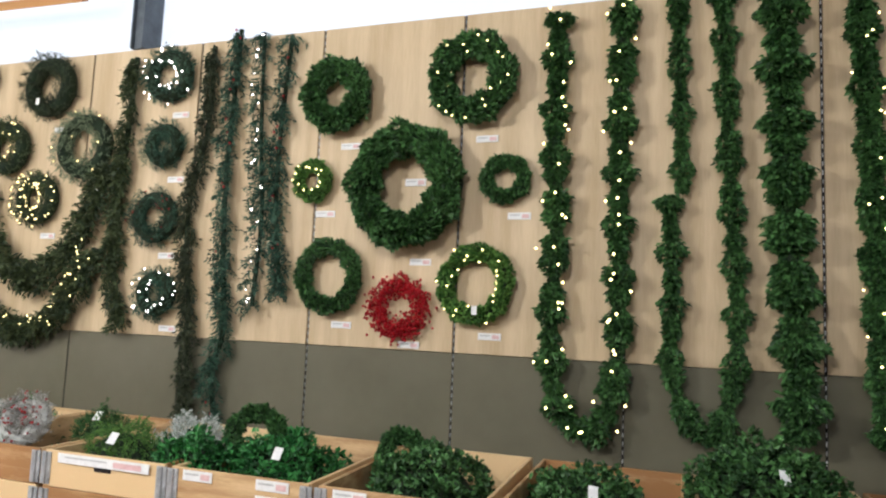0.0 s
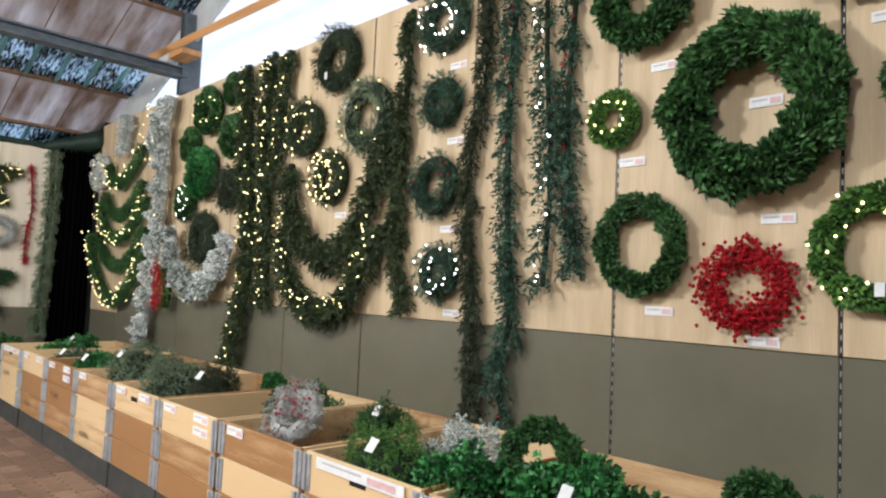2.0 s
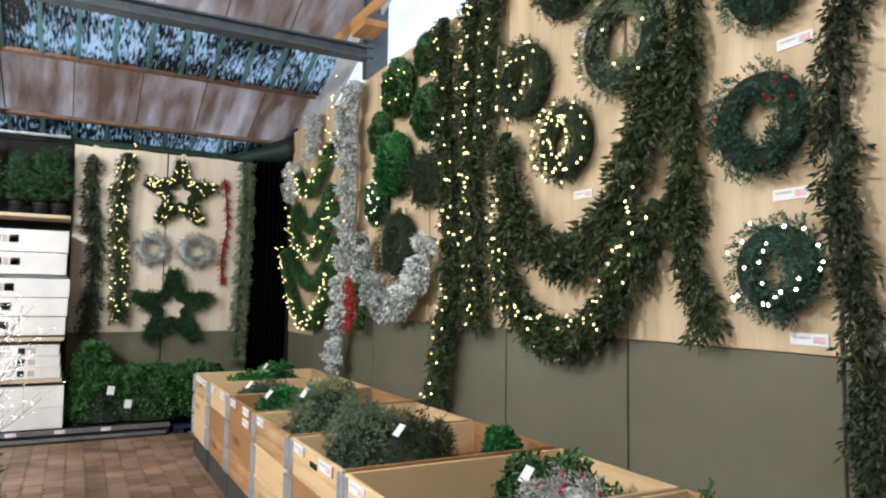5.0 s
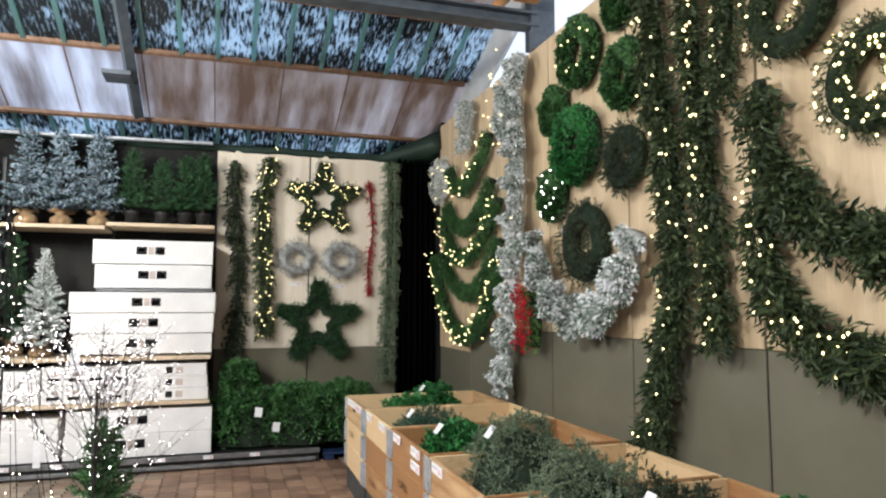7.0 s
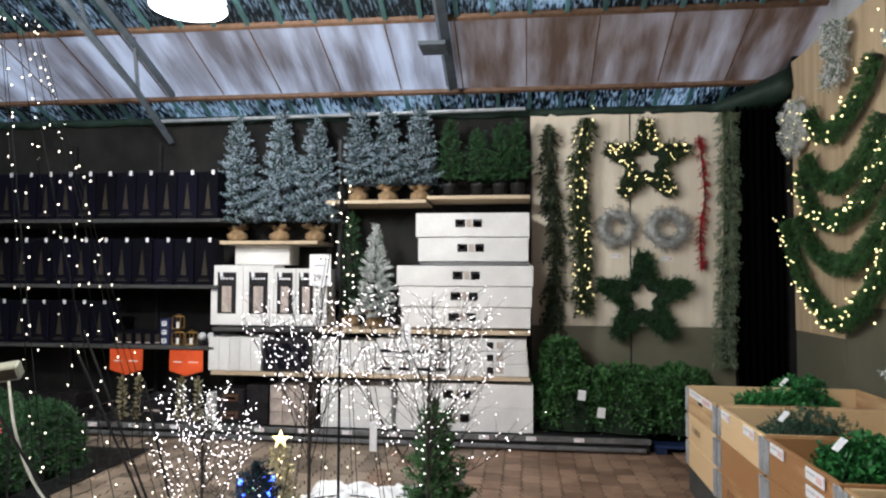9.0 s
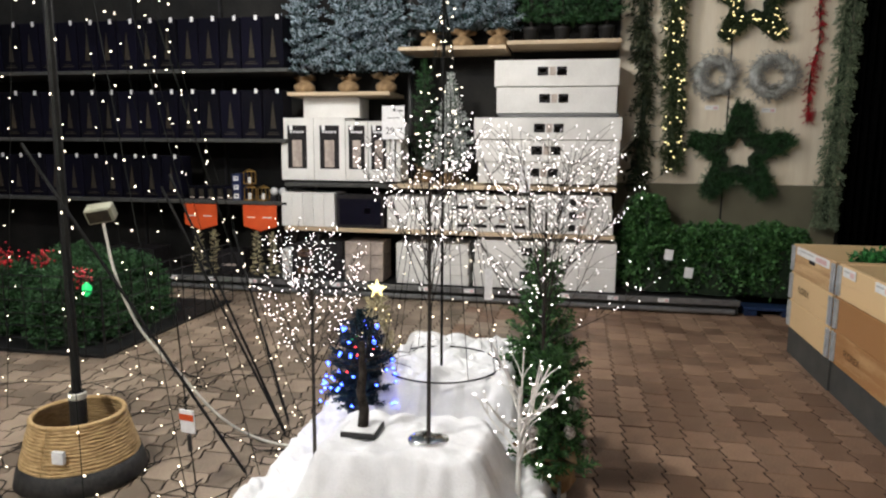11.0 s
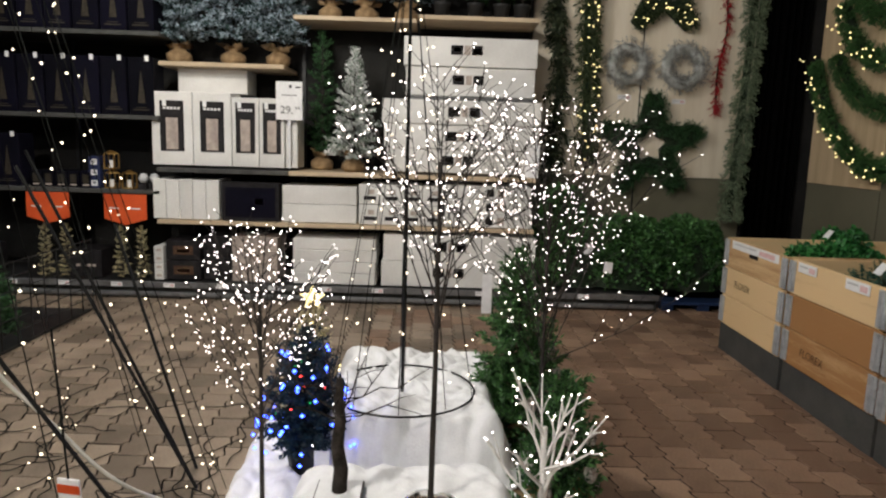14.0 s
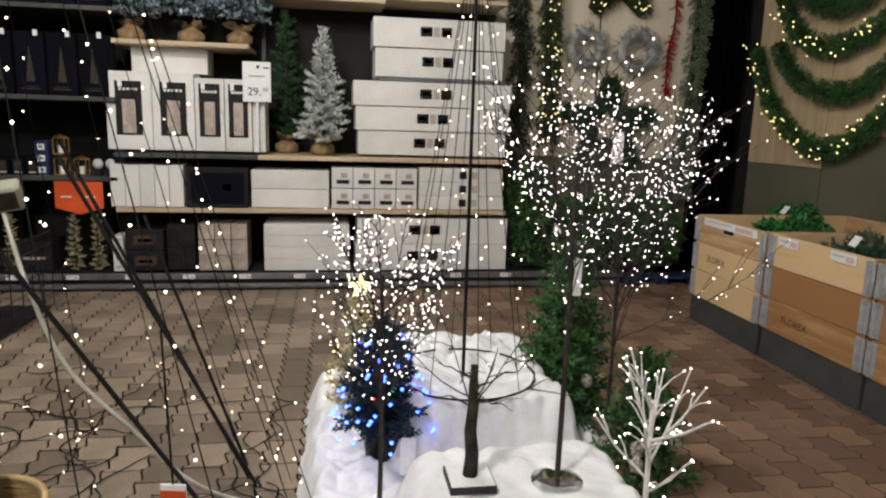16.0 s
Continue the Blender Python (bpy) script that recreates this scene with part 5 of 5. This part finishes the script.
for k in range(12):
    price_label(pose(-10.043, -2.6 + 0.42 * k, 0.115, 0, 0, 90), 0.09, 0.035, "shelf price cards")
# trees on the shelves
for y, hh in ((-1.37, 1.22), (-0.92, 1.26), (-0.55, 1.2)):
    conifer("frosted_tree", (-10.5, y, 1.905), hh, 0.32, "frost", "frosted blue-green fir in a burlap sack on the shelf", "burlap", 440, 0.085, z0=0.16, group="frosted firs")
for y, hh in ((-0.13, 0.92), (0.17, 0.92), (0.5, 0.92)):
    conifer("frosted_tree", (-10.58, y, 2.305), hh, 0.24, "frost", "flocked fir in a paper-wrapped pot on the shelf", "burlap", 340, 0.08, z0=0.18, group="frosted firs")
for y, hh in ((0.80, 0.74), (1.08, 0.66), (1.3, 0.7), (1.47, 0.74)):
    conifer("potted_fir", (-10.58, y, 2.34), hh, 0.15, "deep", "dark green fir in a black pot on the shelf", "pot", 260, 0.07, z0=0.24, group="potted firs")
conifer("flocked_tree", (-10.35, 0.10, 1.057), 0.95, 0.25, "snow", "small flocked fir with a white tip on the shelf", "burlap", 520, 0.055, z0=0.12)
conifer("potted_fir", (-10.6, -0.2, 1.057), 1.1, 0.15, "deep", "narrow dark fir in a brown pot on the shelf", "burlap", 300, 0.07, z0=0.15)

# ---- the fleece-covered platform ----
NX, NY = 190, 120
g = Geo()


def smooth(a, b, x):
    t = min(1.0, max(0.0, (x - a) / (b - a)))
    return t * t * (3 - 2 * t)


def plateau(x, y, x0, x1, y0, y1, w=0.05):
    return smooth(x0 - w, x0 + w * 0.3, x) * smooth(-x1 - w, -x1 + w * 0.3, -x) * smooth(y0 - w, y0 + w * 0.3, y) * smooth(-y1 - w, -y1 + w * 0.3, -y)


for i in range(NX):
    for j in range(NY):
        x = -7.85 + 2.15 * i / (NX - 1)
        y = -0.02 + 1.32 * j / (NY - 1)
        wob = 0.05 * noise.noise(Vector((x * 3, y * 3, 1))) 
        low = plateau(x + wob, y + wob * 0.5, -7.72, -5.85, 0.12, 1.2, 0.07)
        hi = plateau(x + wob * 0.5, y + wob * 0.5, -6.52, -6.10, 0.42, 0.98, 0.12)
        back = plateau(x + wob, y + wob, -7.6, -6.85, 0.42, 1.0, 0.1)
        fold = 0.02 * noise.noise(Vector((x * 7, y * 7, 3))) + 0.065 * abs(noise.noise(Vector((x * 5 + y * 9, y * 4 - x * 3, 7)))) + 0.03 * abs(noise.noise(Vector((x * 14 - y * 8, y * 12, 2)))) + 0.012 * abs(noise.noise(Vector((x * 30 + y * 11, y * 26, 5))))
        z = 0.006 + 0.16 * low + 0.225 * max(hi, back * 0.98) + fold * (0.25 + 0.75 * low) * (1 - 0.6 * hi)
        px = 0.022 * noise.noise(Vector((y * 11, z * 4, 8))) + 0.012 * noise.noise(Vector((y * 24, x * 5, 4)))
        py = 0.022 * noise.noise(Vector((x * 11, z * 4, 2))) + 0.012 * noise.noise(Vector((x * 24, y * 5, 6)))
        g.v.append((x + px, y + py, max(0.004, z)))
g.f = [(i * NY + j, (i + 1) * NY + j, (i + 1) * NY + j + 1, i * NY + j + 1) for i in range(NX - 1) for j in range(NY - 1)
       if max(g.v[i * NY + j][2], g.v[(i + 1) * NY + j + 1][2], g.v[i * NY + j + 1][2], g.v[(i + 1) * NY + j][2]) > 0.03]
solid("fleece_cloth", g, M["fleece"], "white fleece cloth draped over low boxes", "cloth", smooth=True)
solid("display_board", Geo().box((-7.8, 0.14, 0.0), (-5.95, 1.22, 0.03), 0.004).box((-7.8, 1.222, 0.0), (-5.95, 1.235, 0.16), 0.002), M["rail"], "grey metal tray under the white cloth", "tray")

# ---- light trees ----


def light_tree(at, h, start, r, label, bulbs="cool", stems=16, twig=0.0022, pole=0.008, mat="twig", bulb_r=0.0025, foot="plate", per=5, seed=1, lean=1.0, tips=False):
    """A pole with fine upright branches, each ending in lights."""
    rs = np.random.default_rng(seed)
    th = thing("light_tree", at, label, "light tree", "light trees")
    part("trunk", Geo().tube([(0, 0, 0.01), (0.004, 0.002, start), (0, 0, start + (h - start) * 0.6)], pole, pole * 0.6, 8), M[mat], th)
    g, pts = Geo(), []
    for i in range(stems):
        t = i / stems
        z0 = start + (h - start) * 0.62 * t * rs.uniform(0.7, 1.0)
        a = i * 2.4 + rs.uniform(-0.3, 0.3)
        reach = r * rs.uniform(0.3, 1.05)
        top = z0 + (h - z0) * (1 - 0.55 * (reach / r) ** 2) * rs.uniform(0.75, 1.0)
        p0 = Vector((0, 0, z0))
        p2 = Vector((math.cos(a) * reach, math.sin(a) * reach, z0 + (top - z0) * lean + rs.uniform(-0.03, 0.05)))
        p1 = p0.lerp(p2, 0.5) + Vector((math.cos(a), math.sin(a), 0)) * reach * 0.08
        g.tube([p0, p1, p2], twig, twig * 0.4, 4)
        for s in range(per):
            k = 0.3 + 0.7 * s / per
            q = p0.lerp(p1, k * 2) if k < 0.5 else p1.lerp(p2, k * 2 - 1)
            for side in (-1, 1):
                b = a + side * rs.uniform(0.5, 1.3)
                ln = r * rs.uniform(0.18, 0.5)
                e = q + Vector((math.cos(b) * ln * 0.7, math.sin(b) * ln * 0.7, ln * rs.uniform(0.3, 1.0)))
                g.tube([q, q.lerp(e, 0.5) + Vector((0, 0, 0.008)), e], twig * 0.55, twig * 0.3, 3)
                pts += [tuple(e)] if tips else [tuple(e), tuple(q.lerp(e, 0.45))]
        pts.append(tuple(p2))
    twigs = part("branchwork", g, M[mat], th)
    if bulbs:
        part("light_string", beads(pts, bulb_r), BULB[bulbs], twigs, "tiny lit bulbs", kind="stuff")
    if foot == "disc":
        part("foot", Geo().lathe([(0.001, 0.012), (0.05, 0.012), (0.07, 0.008), (0.074, 0.0), (0.001, 0.0)], 28), M["clear"], th, "clear round foot", True)
    elif foot == "plate":
        part("foot", Geo().box((-0.07, -0.07, 0), (0.07, 0.07, 0.012), 0.002), M["rail"], th, "grey square foot")
    elif foot == "block":
        part("foot", Geo().box((-0.055, -0.055, 0), (0.055, 0.055, 0.018), 0.003), M["blacksteel"], th, "dark square foot")
    elif foot == "white":
        part("foot", Geo().lathe([(0.001, 0.014), (0.03, 0.014), (0.075, 0.008), (0.08, 0.0), (0.001, 0.0)], 24), M["whitetwig"], th, "white round foot", True)
    return th


light_tree((-6.41, 0.31, 0.168), 1.06, 0.35, 0.21, "dark twig light tree with tiny white bulbs on a square foot", seed=3, stems=20)
light_tree((-6.28, 0.78, 0.395), 1.2, 0.42, 0.30, "dark twig light tree with tiny white bulbs on a round foot", seed=5, stems=18, foot="disc")
c_tree = light_tree((-6.80, 1.14, 0.16), 1.38, 0.40, 0.44, "large dark twig light tree crowded with white bulbs", seed=8, stems=30, per=5, foot="plate")
part("tag", Geo().box((0.11, -0.1, 1.07), (0.112, -0.06, 1.17)), M["paper"], c_tree, "white paper tag")
part("tag", Geo().box((0.16, -0.22, 0.66), (0.162, -0.19, 0.78)), M["paper"], c_tree, "white paper tag")
bare = thing("twig_tree", (-6.29, 0.54, 0.40), "short rough dark trunk with bare thin twigs on a square foot", "twig tree")
part("trunk", Geo().tube([(0, 0, 0.01), (-0.004, 0.005, 0.08), (0.005, -0.004, 0.15), (0.0, 0.003, 0.22), (0.004, 0.0, 0.27), (0.002, 0.002, 0.33)], 0.021, 0.010, 10), M["bark"], bare, "rough dark bark", True)
foot = part("foot", Geo().box((-0.062, -0.062, 0), (0.062, 0.062, 0.02), 0.002), M["blacksteel"], bare, "dark square foot")
part("foot_top", Geo().box((-0.058, -0.058, 0.0205), (0.058, 0.058, 0.0235), 0.001), M["fleece"], foot, "white top of the foot")
rs = np.random.default_rng(31)
for i in range(11):
    a, up, ln = i * 2.4 + 0.4, rs.uniform(-0.1, 0.5) if i % 4 else 1.6, rs.uniform(0.2, 0.34)
    line = [Vector((0, 0, rs.uniform(0.2, 0.31)))]
    for k in range(5):
        a += rs.uniform(-0.3, 0.3)
        line.append(line[-1] + Vector((math.cos(a), math.sin(a), up + rs.uniform(-0.35, 0.35))).normalized() * ln / 5)
    twig = part("twig", Geo().tube(line, 0.0028, 0.0011, 4), M["bark"], bare)
    fork = line[3] + Vector((math.cos(a + 0.9), math.sin(a + 0.9), 0.35)) * 0.07
    part("side_twig", Geo().tube([line[3], line[3].lerp(fork, 0.5) + Vector((0, 0, 0.006)), fork], 0.0018, 0.0008, 4), M["bark"], twig)
light_tree((-6.37, 1.085, 0.13), 0.64, 0.16, 0.19, "small white twig tree with bulb tips on a round foot", seed=13, stems=11, tips=True, per=2, twig=0.0058, pole=0.011, mat="whitetwig", foot="white", bulb_r=0.0034)


def cone_tree(at, h, r, strings, nbulb, label, pole_r=0.007, seed=2, ring=True):
    """A pole with light strings drawn down to a ring."""
    rs = np.random.default_rng(seed)
    th = thing("light_cone", at, label, "light tree", "light trees")
    part("pole", Geo().tube([(0, 0, 0), (0, 0, h)], pole_r, pole_r * 0.8, 8), M["blackpole"], th)
    g, pts = Geo(), []
    for i in range(strings):
        a = 6.2832 * i / strings
        e = Vector((math.cos(a) * r, math.sin(a) * r, 0.02))
        s = Vector((0, 0, h - 0.03))
        mid = s.lerp(e, 0.5) + Vector((0, 0, -0.02))
        g.tube([s, mid, e], 0.0018, n=3)
        for k in range(nbulb):
            q = s.lerp(e, (k + rs.uniform(0.1, 0.9)) / nbulb)
            pts.append((q.x + rs.normal(0, 0.016), q.y + rs.normal(0, 0.016), q.z))
    part("string_cone", g, M["wire"], th, kind="stuff")
    part("light_string", beads(pts, 0.0042), BULB["cone"], th, "tiny lit bulbs", kind="stuff")
    if ring:
        part("ring", Geo().tube([(math.cos(6.2832 * k / 32) * r, math.sin(6.2832 * k / 32) * r, 0.012) for k in range(33)], 0.004, n=5), M["wire"], th, "black wire ring")
    return th


cone_tree((-7.07, 0.67, 0.40), 1.68, 0.27, 10, 9, "slim light cone with black pole and wire ring")
cone_tree((-6.51, -0.79, 0.02), 3.4, 0.95, 18, 27, "tall light cone: black pole with strings spread to the floor", 0.019, ring=False)
# lit strings trailing on the floor, and the bundled poles of a folded cone
g = Geo()
rs = np.random.default_rng(21)
floorpts = []
for i in range(34):
    x, y = -6.9 + rs.uniform(-1.0, 0.6), -0.7 + rs.uniform(-0.9, 0.8)
    a = rs.uniform(0, 6.28)
    line = []
    for k in range(16):
        line.append((x, y, 0.006 + 0.004 * (k % 2)))
        a += rs.uniform(-0.9, 0.9)
        x, y = x + 0.07 * math.cos(a), y + 0.07 * math.sin(a)
        if y > 0.02:
            y, a = 0.02, -a
        if k % 8 == 2:
            floorpts.append((x, y, 0.012))
    g.tube([tuple(p) for p in spline(line, 0.03)], 0.0028, n=4)
strings = thing("light_string", (0, 0, 0), "black light string lying in loops on the pavers", "light string")
part("cable", g, M["wire"], strings, kind="stuff")
part("light_string", beads(floorpts, 0.005), BULB["cone"], strings, "tiny lit bulbs")
poles = thing("pole_bundle", (-7.1, -0.13, 0), "thin black poles leaning together beside the light cone", "poles")
for dx, dy, top in ((0.0, 0.0, (-0.1, -0.62, 1.25)), (0.05, 0.03, (0.0, -0.6, 1.2)), (-0.1, -0.02, (-0.25, -0.4, 0.95)), (0.45, 0.02, (0.25, -0.75, 1.4))):
    part("pole", Geo().tube([(dx, dy, 0.005), (top[0] + dx, top[1] + dy, top[2])], 0.007, n=6), M["blackpole"], poles)

# ---- basket ----
basket = thing("tree_skirt_basket", (-6.51, -0.79, 0), "round woven seagrass tree skirt with a black lower band", "basket")
n = 13
for k in range(n):
    z = 0.09 + 0.175 * (k + 0.5) / n
    R = 0.252 - 0.075 * (z / 0.27)
    pts = [(R * math.cos(6.2832 * i / 40), R * math.sin(6.2832 * i / 40), z + 0.0025 * math.sin(i * 5.0 + k)) for i in range(41)]
    part("coil", Geo().tube(pts, 0.0085, n=6), M["straw"], basket, smooth=True)
part("rim", Geo().tube([(0.178 * math.cos(6.2832 * i / 40), 0.178 * math.sin(6.2832 * i / 40), 0.272) for i in range(41)], 0.011, n=6), M["straw"], basket, smooth=True)
part("black_band", Geo().lathe([(0.245, 0.0), (0.258, 0.01), (0.25, 0.05), (0.238, 0.092), (0.225, 0.092), (0.235, 0.0)], 40), M["blackweave"], basket, "black woven band", True)
part("label", Geo().box((0.205, 0.05, 0.15), (0.222, 0.10, 0.2)), M["paper"], basket, "small white label")
part("pole_foot", Geo().tube([(0, 0, 0.0), (0, 0, 0.34)], 0.034, n=14).tube([(0, 0, 0.33), (0, 0, 0.36)], 0.03, n=14), M["pot"], basket, "black pole sleeve")
part("sleeve_ring", Geo().lathe([(0.035, 0.335), (0.037, 0.34), (0.037, 0.36), (0.033, 0.365)], 18), M["cable"], basket)

# ---- adapter, pale cable and packet ----
ad = thing("power_adapter", pose(-6.6, -0.69, 1.12, 10, 25, 20), "pale grey-green power box hanging in the light cone", "power box")
part("body", Geo().box((-0.03, -0.055, -0.04), (0.03, 0.055, 0.03), 0.006), M["box"], ad)
part("lens_grid", Geo().box((0.03, -0.045, -0.03), (0.032, 0.045, 0.02)), M["gold"], ad)
cab = [(-6.6, -0.68, 1.08), (-6.58, -0.62, 0.85), (-6.62, -0.55, 0.62), (-6.68, -0.42, 0.42), (-6.75, -0.27, 0.2), (-6.85, -0.12, 0.06), (-6.9, 0.06, 0.02), (-6.88, 0.15, 0.02)]
solid("power_cable", Geo().tube([tuple(p) for p in spline(cab, 0.03)], 0.0062, n=7), M["cable"], "thick pale rubber cable hanging down to the floor", "cable", smooth=True)
pk = thing("cable_packet", pose(-6.46, -0.25, 0.30, 4, 0, 80), "white packet with an orange stripe hanging on a wire", "packet")
part("packet", Geo().box((-0.035, -0.004, -0.05), (0.035, 0.004, 0.05), 0.002), M["paper"], pk)
part("stripe", Geo().box((-0.035, -0.0055, 0.005), (0.035, -0.0042, 0.032)), M["orange"], pk)
part("wire", Geo().tube([(0, 0, 0.05), (0.0, 0.0, 0.5)], 0.003, n=4).tube([(0, 0, -0.05), (0.01, 0, -0.295)], 0.003, n=4), M["wire"], pk)
part("plug", Geo().tube([(0, 0, -0.06), (0, 0, -0.13)], 0.009, n=8), M["pot"], pk)

# ---- trees on the platform ----
fib = conifer("fibre_optic_tree", (-6.86, 0.35, 0.17), 0.50, 0.155, "fiber", "small fibre-optic fir glowing blue in a black pot", "pot", 520, 0.045, "blue", 70, z0=0.24, taper=0.5)
a = rng.uniform(0, 6.28, 26)
t = rng.uniform(0.1, 0.9, 26)
P = np.stack([np.cos(a) * 0.15 * (1 - t), np.sin(a) * 0.15 * (1 - t), 0.12 + 0.36 * t], 1)
part("red_lights", beads(P[:8], 0.005), BULB["red"], fib, kind="stuff")
part("green_lights", beads(P[8:14], 0.005), BULB["green"], fib, kind="stuff")
part("white_lights", beads(P[14:], 0.006), BULB["cool"], fib, kind="stuff")
part("tag", Geo().box((0.13, 0.05, 0.02), (0.132, 0.10, 0.15)), M["paper"], fib, "white hang tag")
gold = conifer("gold_tinsel_tree", (-7.32, 0.29, 0.15), 0.50, 0.14, "gold", "small ivory tinsel tree with a glowing star on top", "pot", 420, 0.045, "warm", 40, z0=0.12)
g = Geo()
for s in (0.008, -0.008):
    o = len(g.v)
    g.v += [(s, 0, 0.54)] + [(0, (0.055 if i % 2 == 0 else 0.024) * math.cos(1.5708 + 0.62832 * i), 0.54 + (0.055 if i % 2 == 0 else 0.024) * math.sin(1.5708 + 0.62832 * i)) for i in range(10)]
    g.f += [(o, o + 1 + i, o + 1 + (i + 1) % 10) for i in range(10)]
part("star", g, BULB["star"], gold, "glowing gold star")
conifer("slim_fir", (-7.2, 1.12, 0.10), 0.80, 0.21, "green", "slim green fir with frosted cones and lights in a burlap sack", "burlap", 620, 0.07, "cool", 26, z0=0.12, cones=7)
conifer("slim_fir", (-6.62, 1.19, 0.10), 0.52, 0.15, "green", "small fir with frosted cones and berries in a burlap sack", "burlap", 420, 0.06, "cool", 14, z0=0.18, cones=9)

# ---- wire cage with greenery ----
cage = thing("wire_cage", (-9.25, -2.35, 0), "black wire mesh bin filled with greenery", "wire bin")
g = Geo()
for k in range(7):
    z = 0.03 + k * 0.085
    g.tube([(1.35, -1.3, z), (1.35, 0.62, z), (-0.35, 0.62, z)], 0.004, n=4)
for k in range(14):
    y = -1.3 + k * 0.148
    g.tube([(1.35, y, 0.02), (1.35, y, 0.55)], 0.004, n=4)
for k in range(12):
    x = -0.35 + k * 0.155
    g.tube([(x, 0.62, 0.02), (x, 0.62, 0.55)], 0.004, n=4)
part("mesh", g, M["blacksteel"], cage)
part("base", Geo().box((-0.35, -1.3, 0), (1.33, 0.6, 0.02), 0.004), M["blacksteel"], cage)
for x, y, s in ((-8.25, -2.2, 0.30), (-8.8, -2.2, 0.30), (-8.3, -2.95, 0.32), (-9.1, -2.9, 0.34)):
    bush("greenery", (x, y, 0.03), (s, s, 0.56), "deep", "dark green fir garlands heaped in the wire bin", "greenery", True, 420, 0.08, "greenery in the bin")
for x, y, z in ((-8.05, -2.0, 0.52), (-8.2, -2.42, 0.60), (-8.2, -2.72, 0.60)):
    by = thing("berry_sprig", (x, y, z), "bunch of red berries on the greenery", "berries", "berry sprigs")
    part("berries", beads(rng.normal(0, 0.035, (46, 3)), 0.011), M["berry"], by, kind="stuff")
    part("stems", Geo().tube([(0, 0, -0.1), (0, 0, 0.03)], 0.004, n=4), M["twig"], by)
gl = thing("green_ornament", (-7.93, -1.86, 0.46), "small glowing green ornament on the wire bin", "ornament")
part("body", Geo().lathe([(0.002, -0.05), (0.03, -0.02), (0.035, 0.01), (0.02, 0.035), (0.002, 0.05)], 10), BULB["green"], gl, smooth=True)

# ---- pavers, last ----
PL, PW = 0.2, 0.147


def paver_geo():
    """One interlocking paver: straight short ends, two sawtooth waves along each long side, worn rims."""
    g = Geo()
    wave = [(0.0, 0.0), (0.012, 0.0), (0.065, 0.019), (0.08, 0.017), (0.089, 0.0), (0.112, 0.0), (0.165, 0.019), (0.18, 0.017), (0.189, 0.0), (0.2, 0.0)]
    n = 2 * len(wave)
    for gap, z in ((0.0038, -0.034), (0.004, -0.0022), (0.0054, 0.0)):
        sides = [(min(PL - gap, max(gap, x)), y) for x, y in wave]
        g.v += [(x, y + gap, z) for x, y in sides] + [(x, y + PW - gap, z) for x, y in reversed(sides)]
    g.f = [(r * n + i, r * n + (i + 1) % n, r * n + n + (i + 1) % n, r * n + n + i) for r in range(2) for i in range(n)]
    a = 2 * n
    g.f += [(a + i, a + i + 1, a + n - 2 - i, a + n - 1 - i) for i in range(n // 2 - 1)]
    return g


pv = paver_geo()
paver_mesh = {k: to_mesh("paver", pv.v, pv.f, M[k]) for k in ("paver", "pavergrey")}
floor_ob = bpy.data.objects["floor"]
field, base_v, base_f = {"paver": Geo(), "pavergrey": Geo()}, np.array(pv.v), pv.f
count = 0
ri = random.Random(4)
for j in range(88):
    y = 1.368 + (j - 70) * PW
    for i in range(int((4.1 + 10.2) / PL)):
        x = -10.215 + i * PL + (PL / 2 if j % 2 else 0)
        if y > 2.75 and x > -9.0:
            continue
        near = -8.6 < x < -6.0 and (1.25 < y < 2.75 or -1.4 < y < -0.1)
        dz = ri.uniform(-0.0025, 0.0015)
        key = "pavergrey" if y < 0.6 + 0.5 * ri.uniform(-1, 1) else "paver"
        if near and count < 300:
            ob = new("paver", paver_mesh[key])
            ob.location, ob.parent = (x, y, dz), floor_ob
            count += 1
        else:
            field[key].add(base_v + np.array([x, y, dz]), base_f)
part("paver_field", field["paver"], M["paverfar"], floor_ob, "reddish-brown interlocking pavers", kind="stuff")
part("paver_field", field["pavergrey"], M["pavergreyfar"], floor_ob, "grey-brown interlocking pavers", kind="stuff")
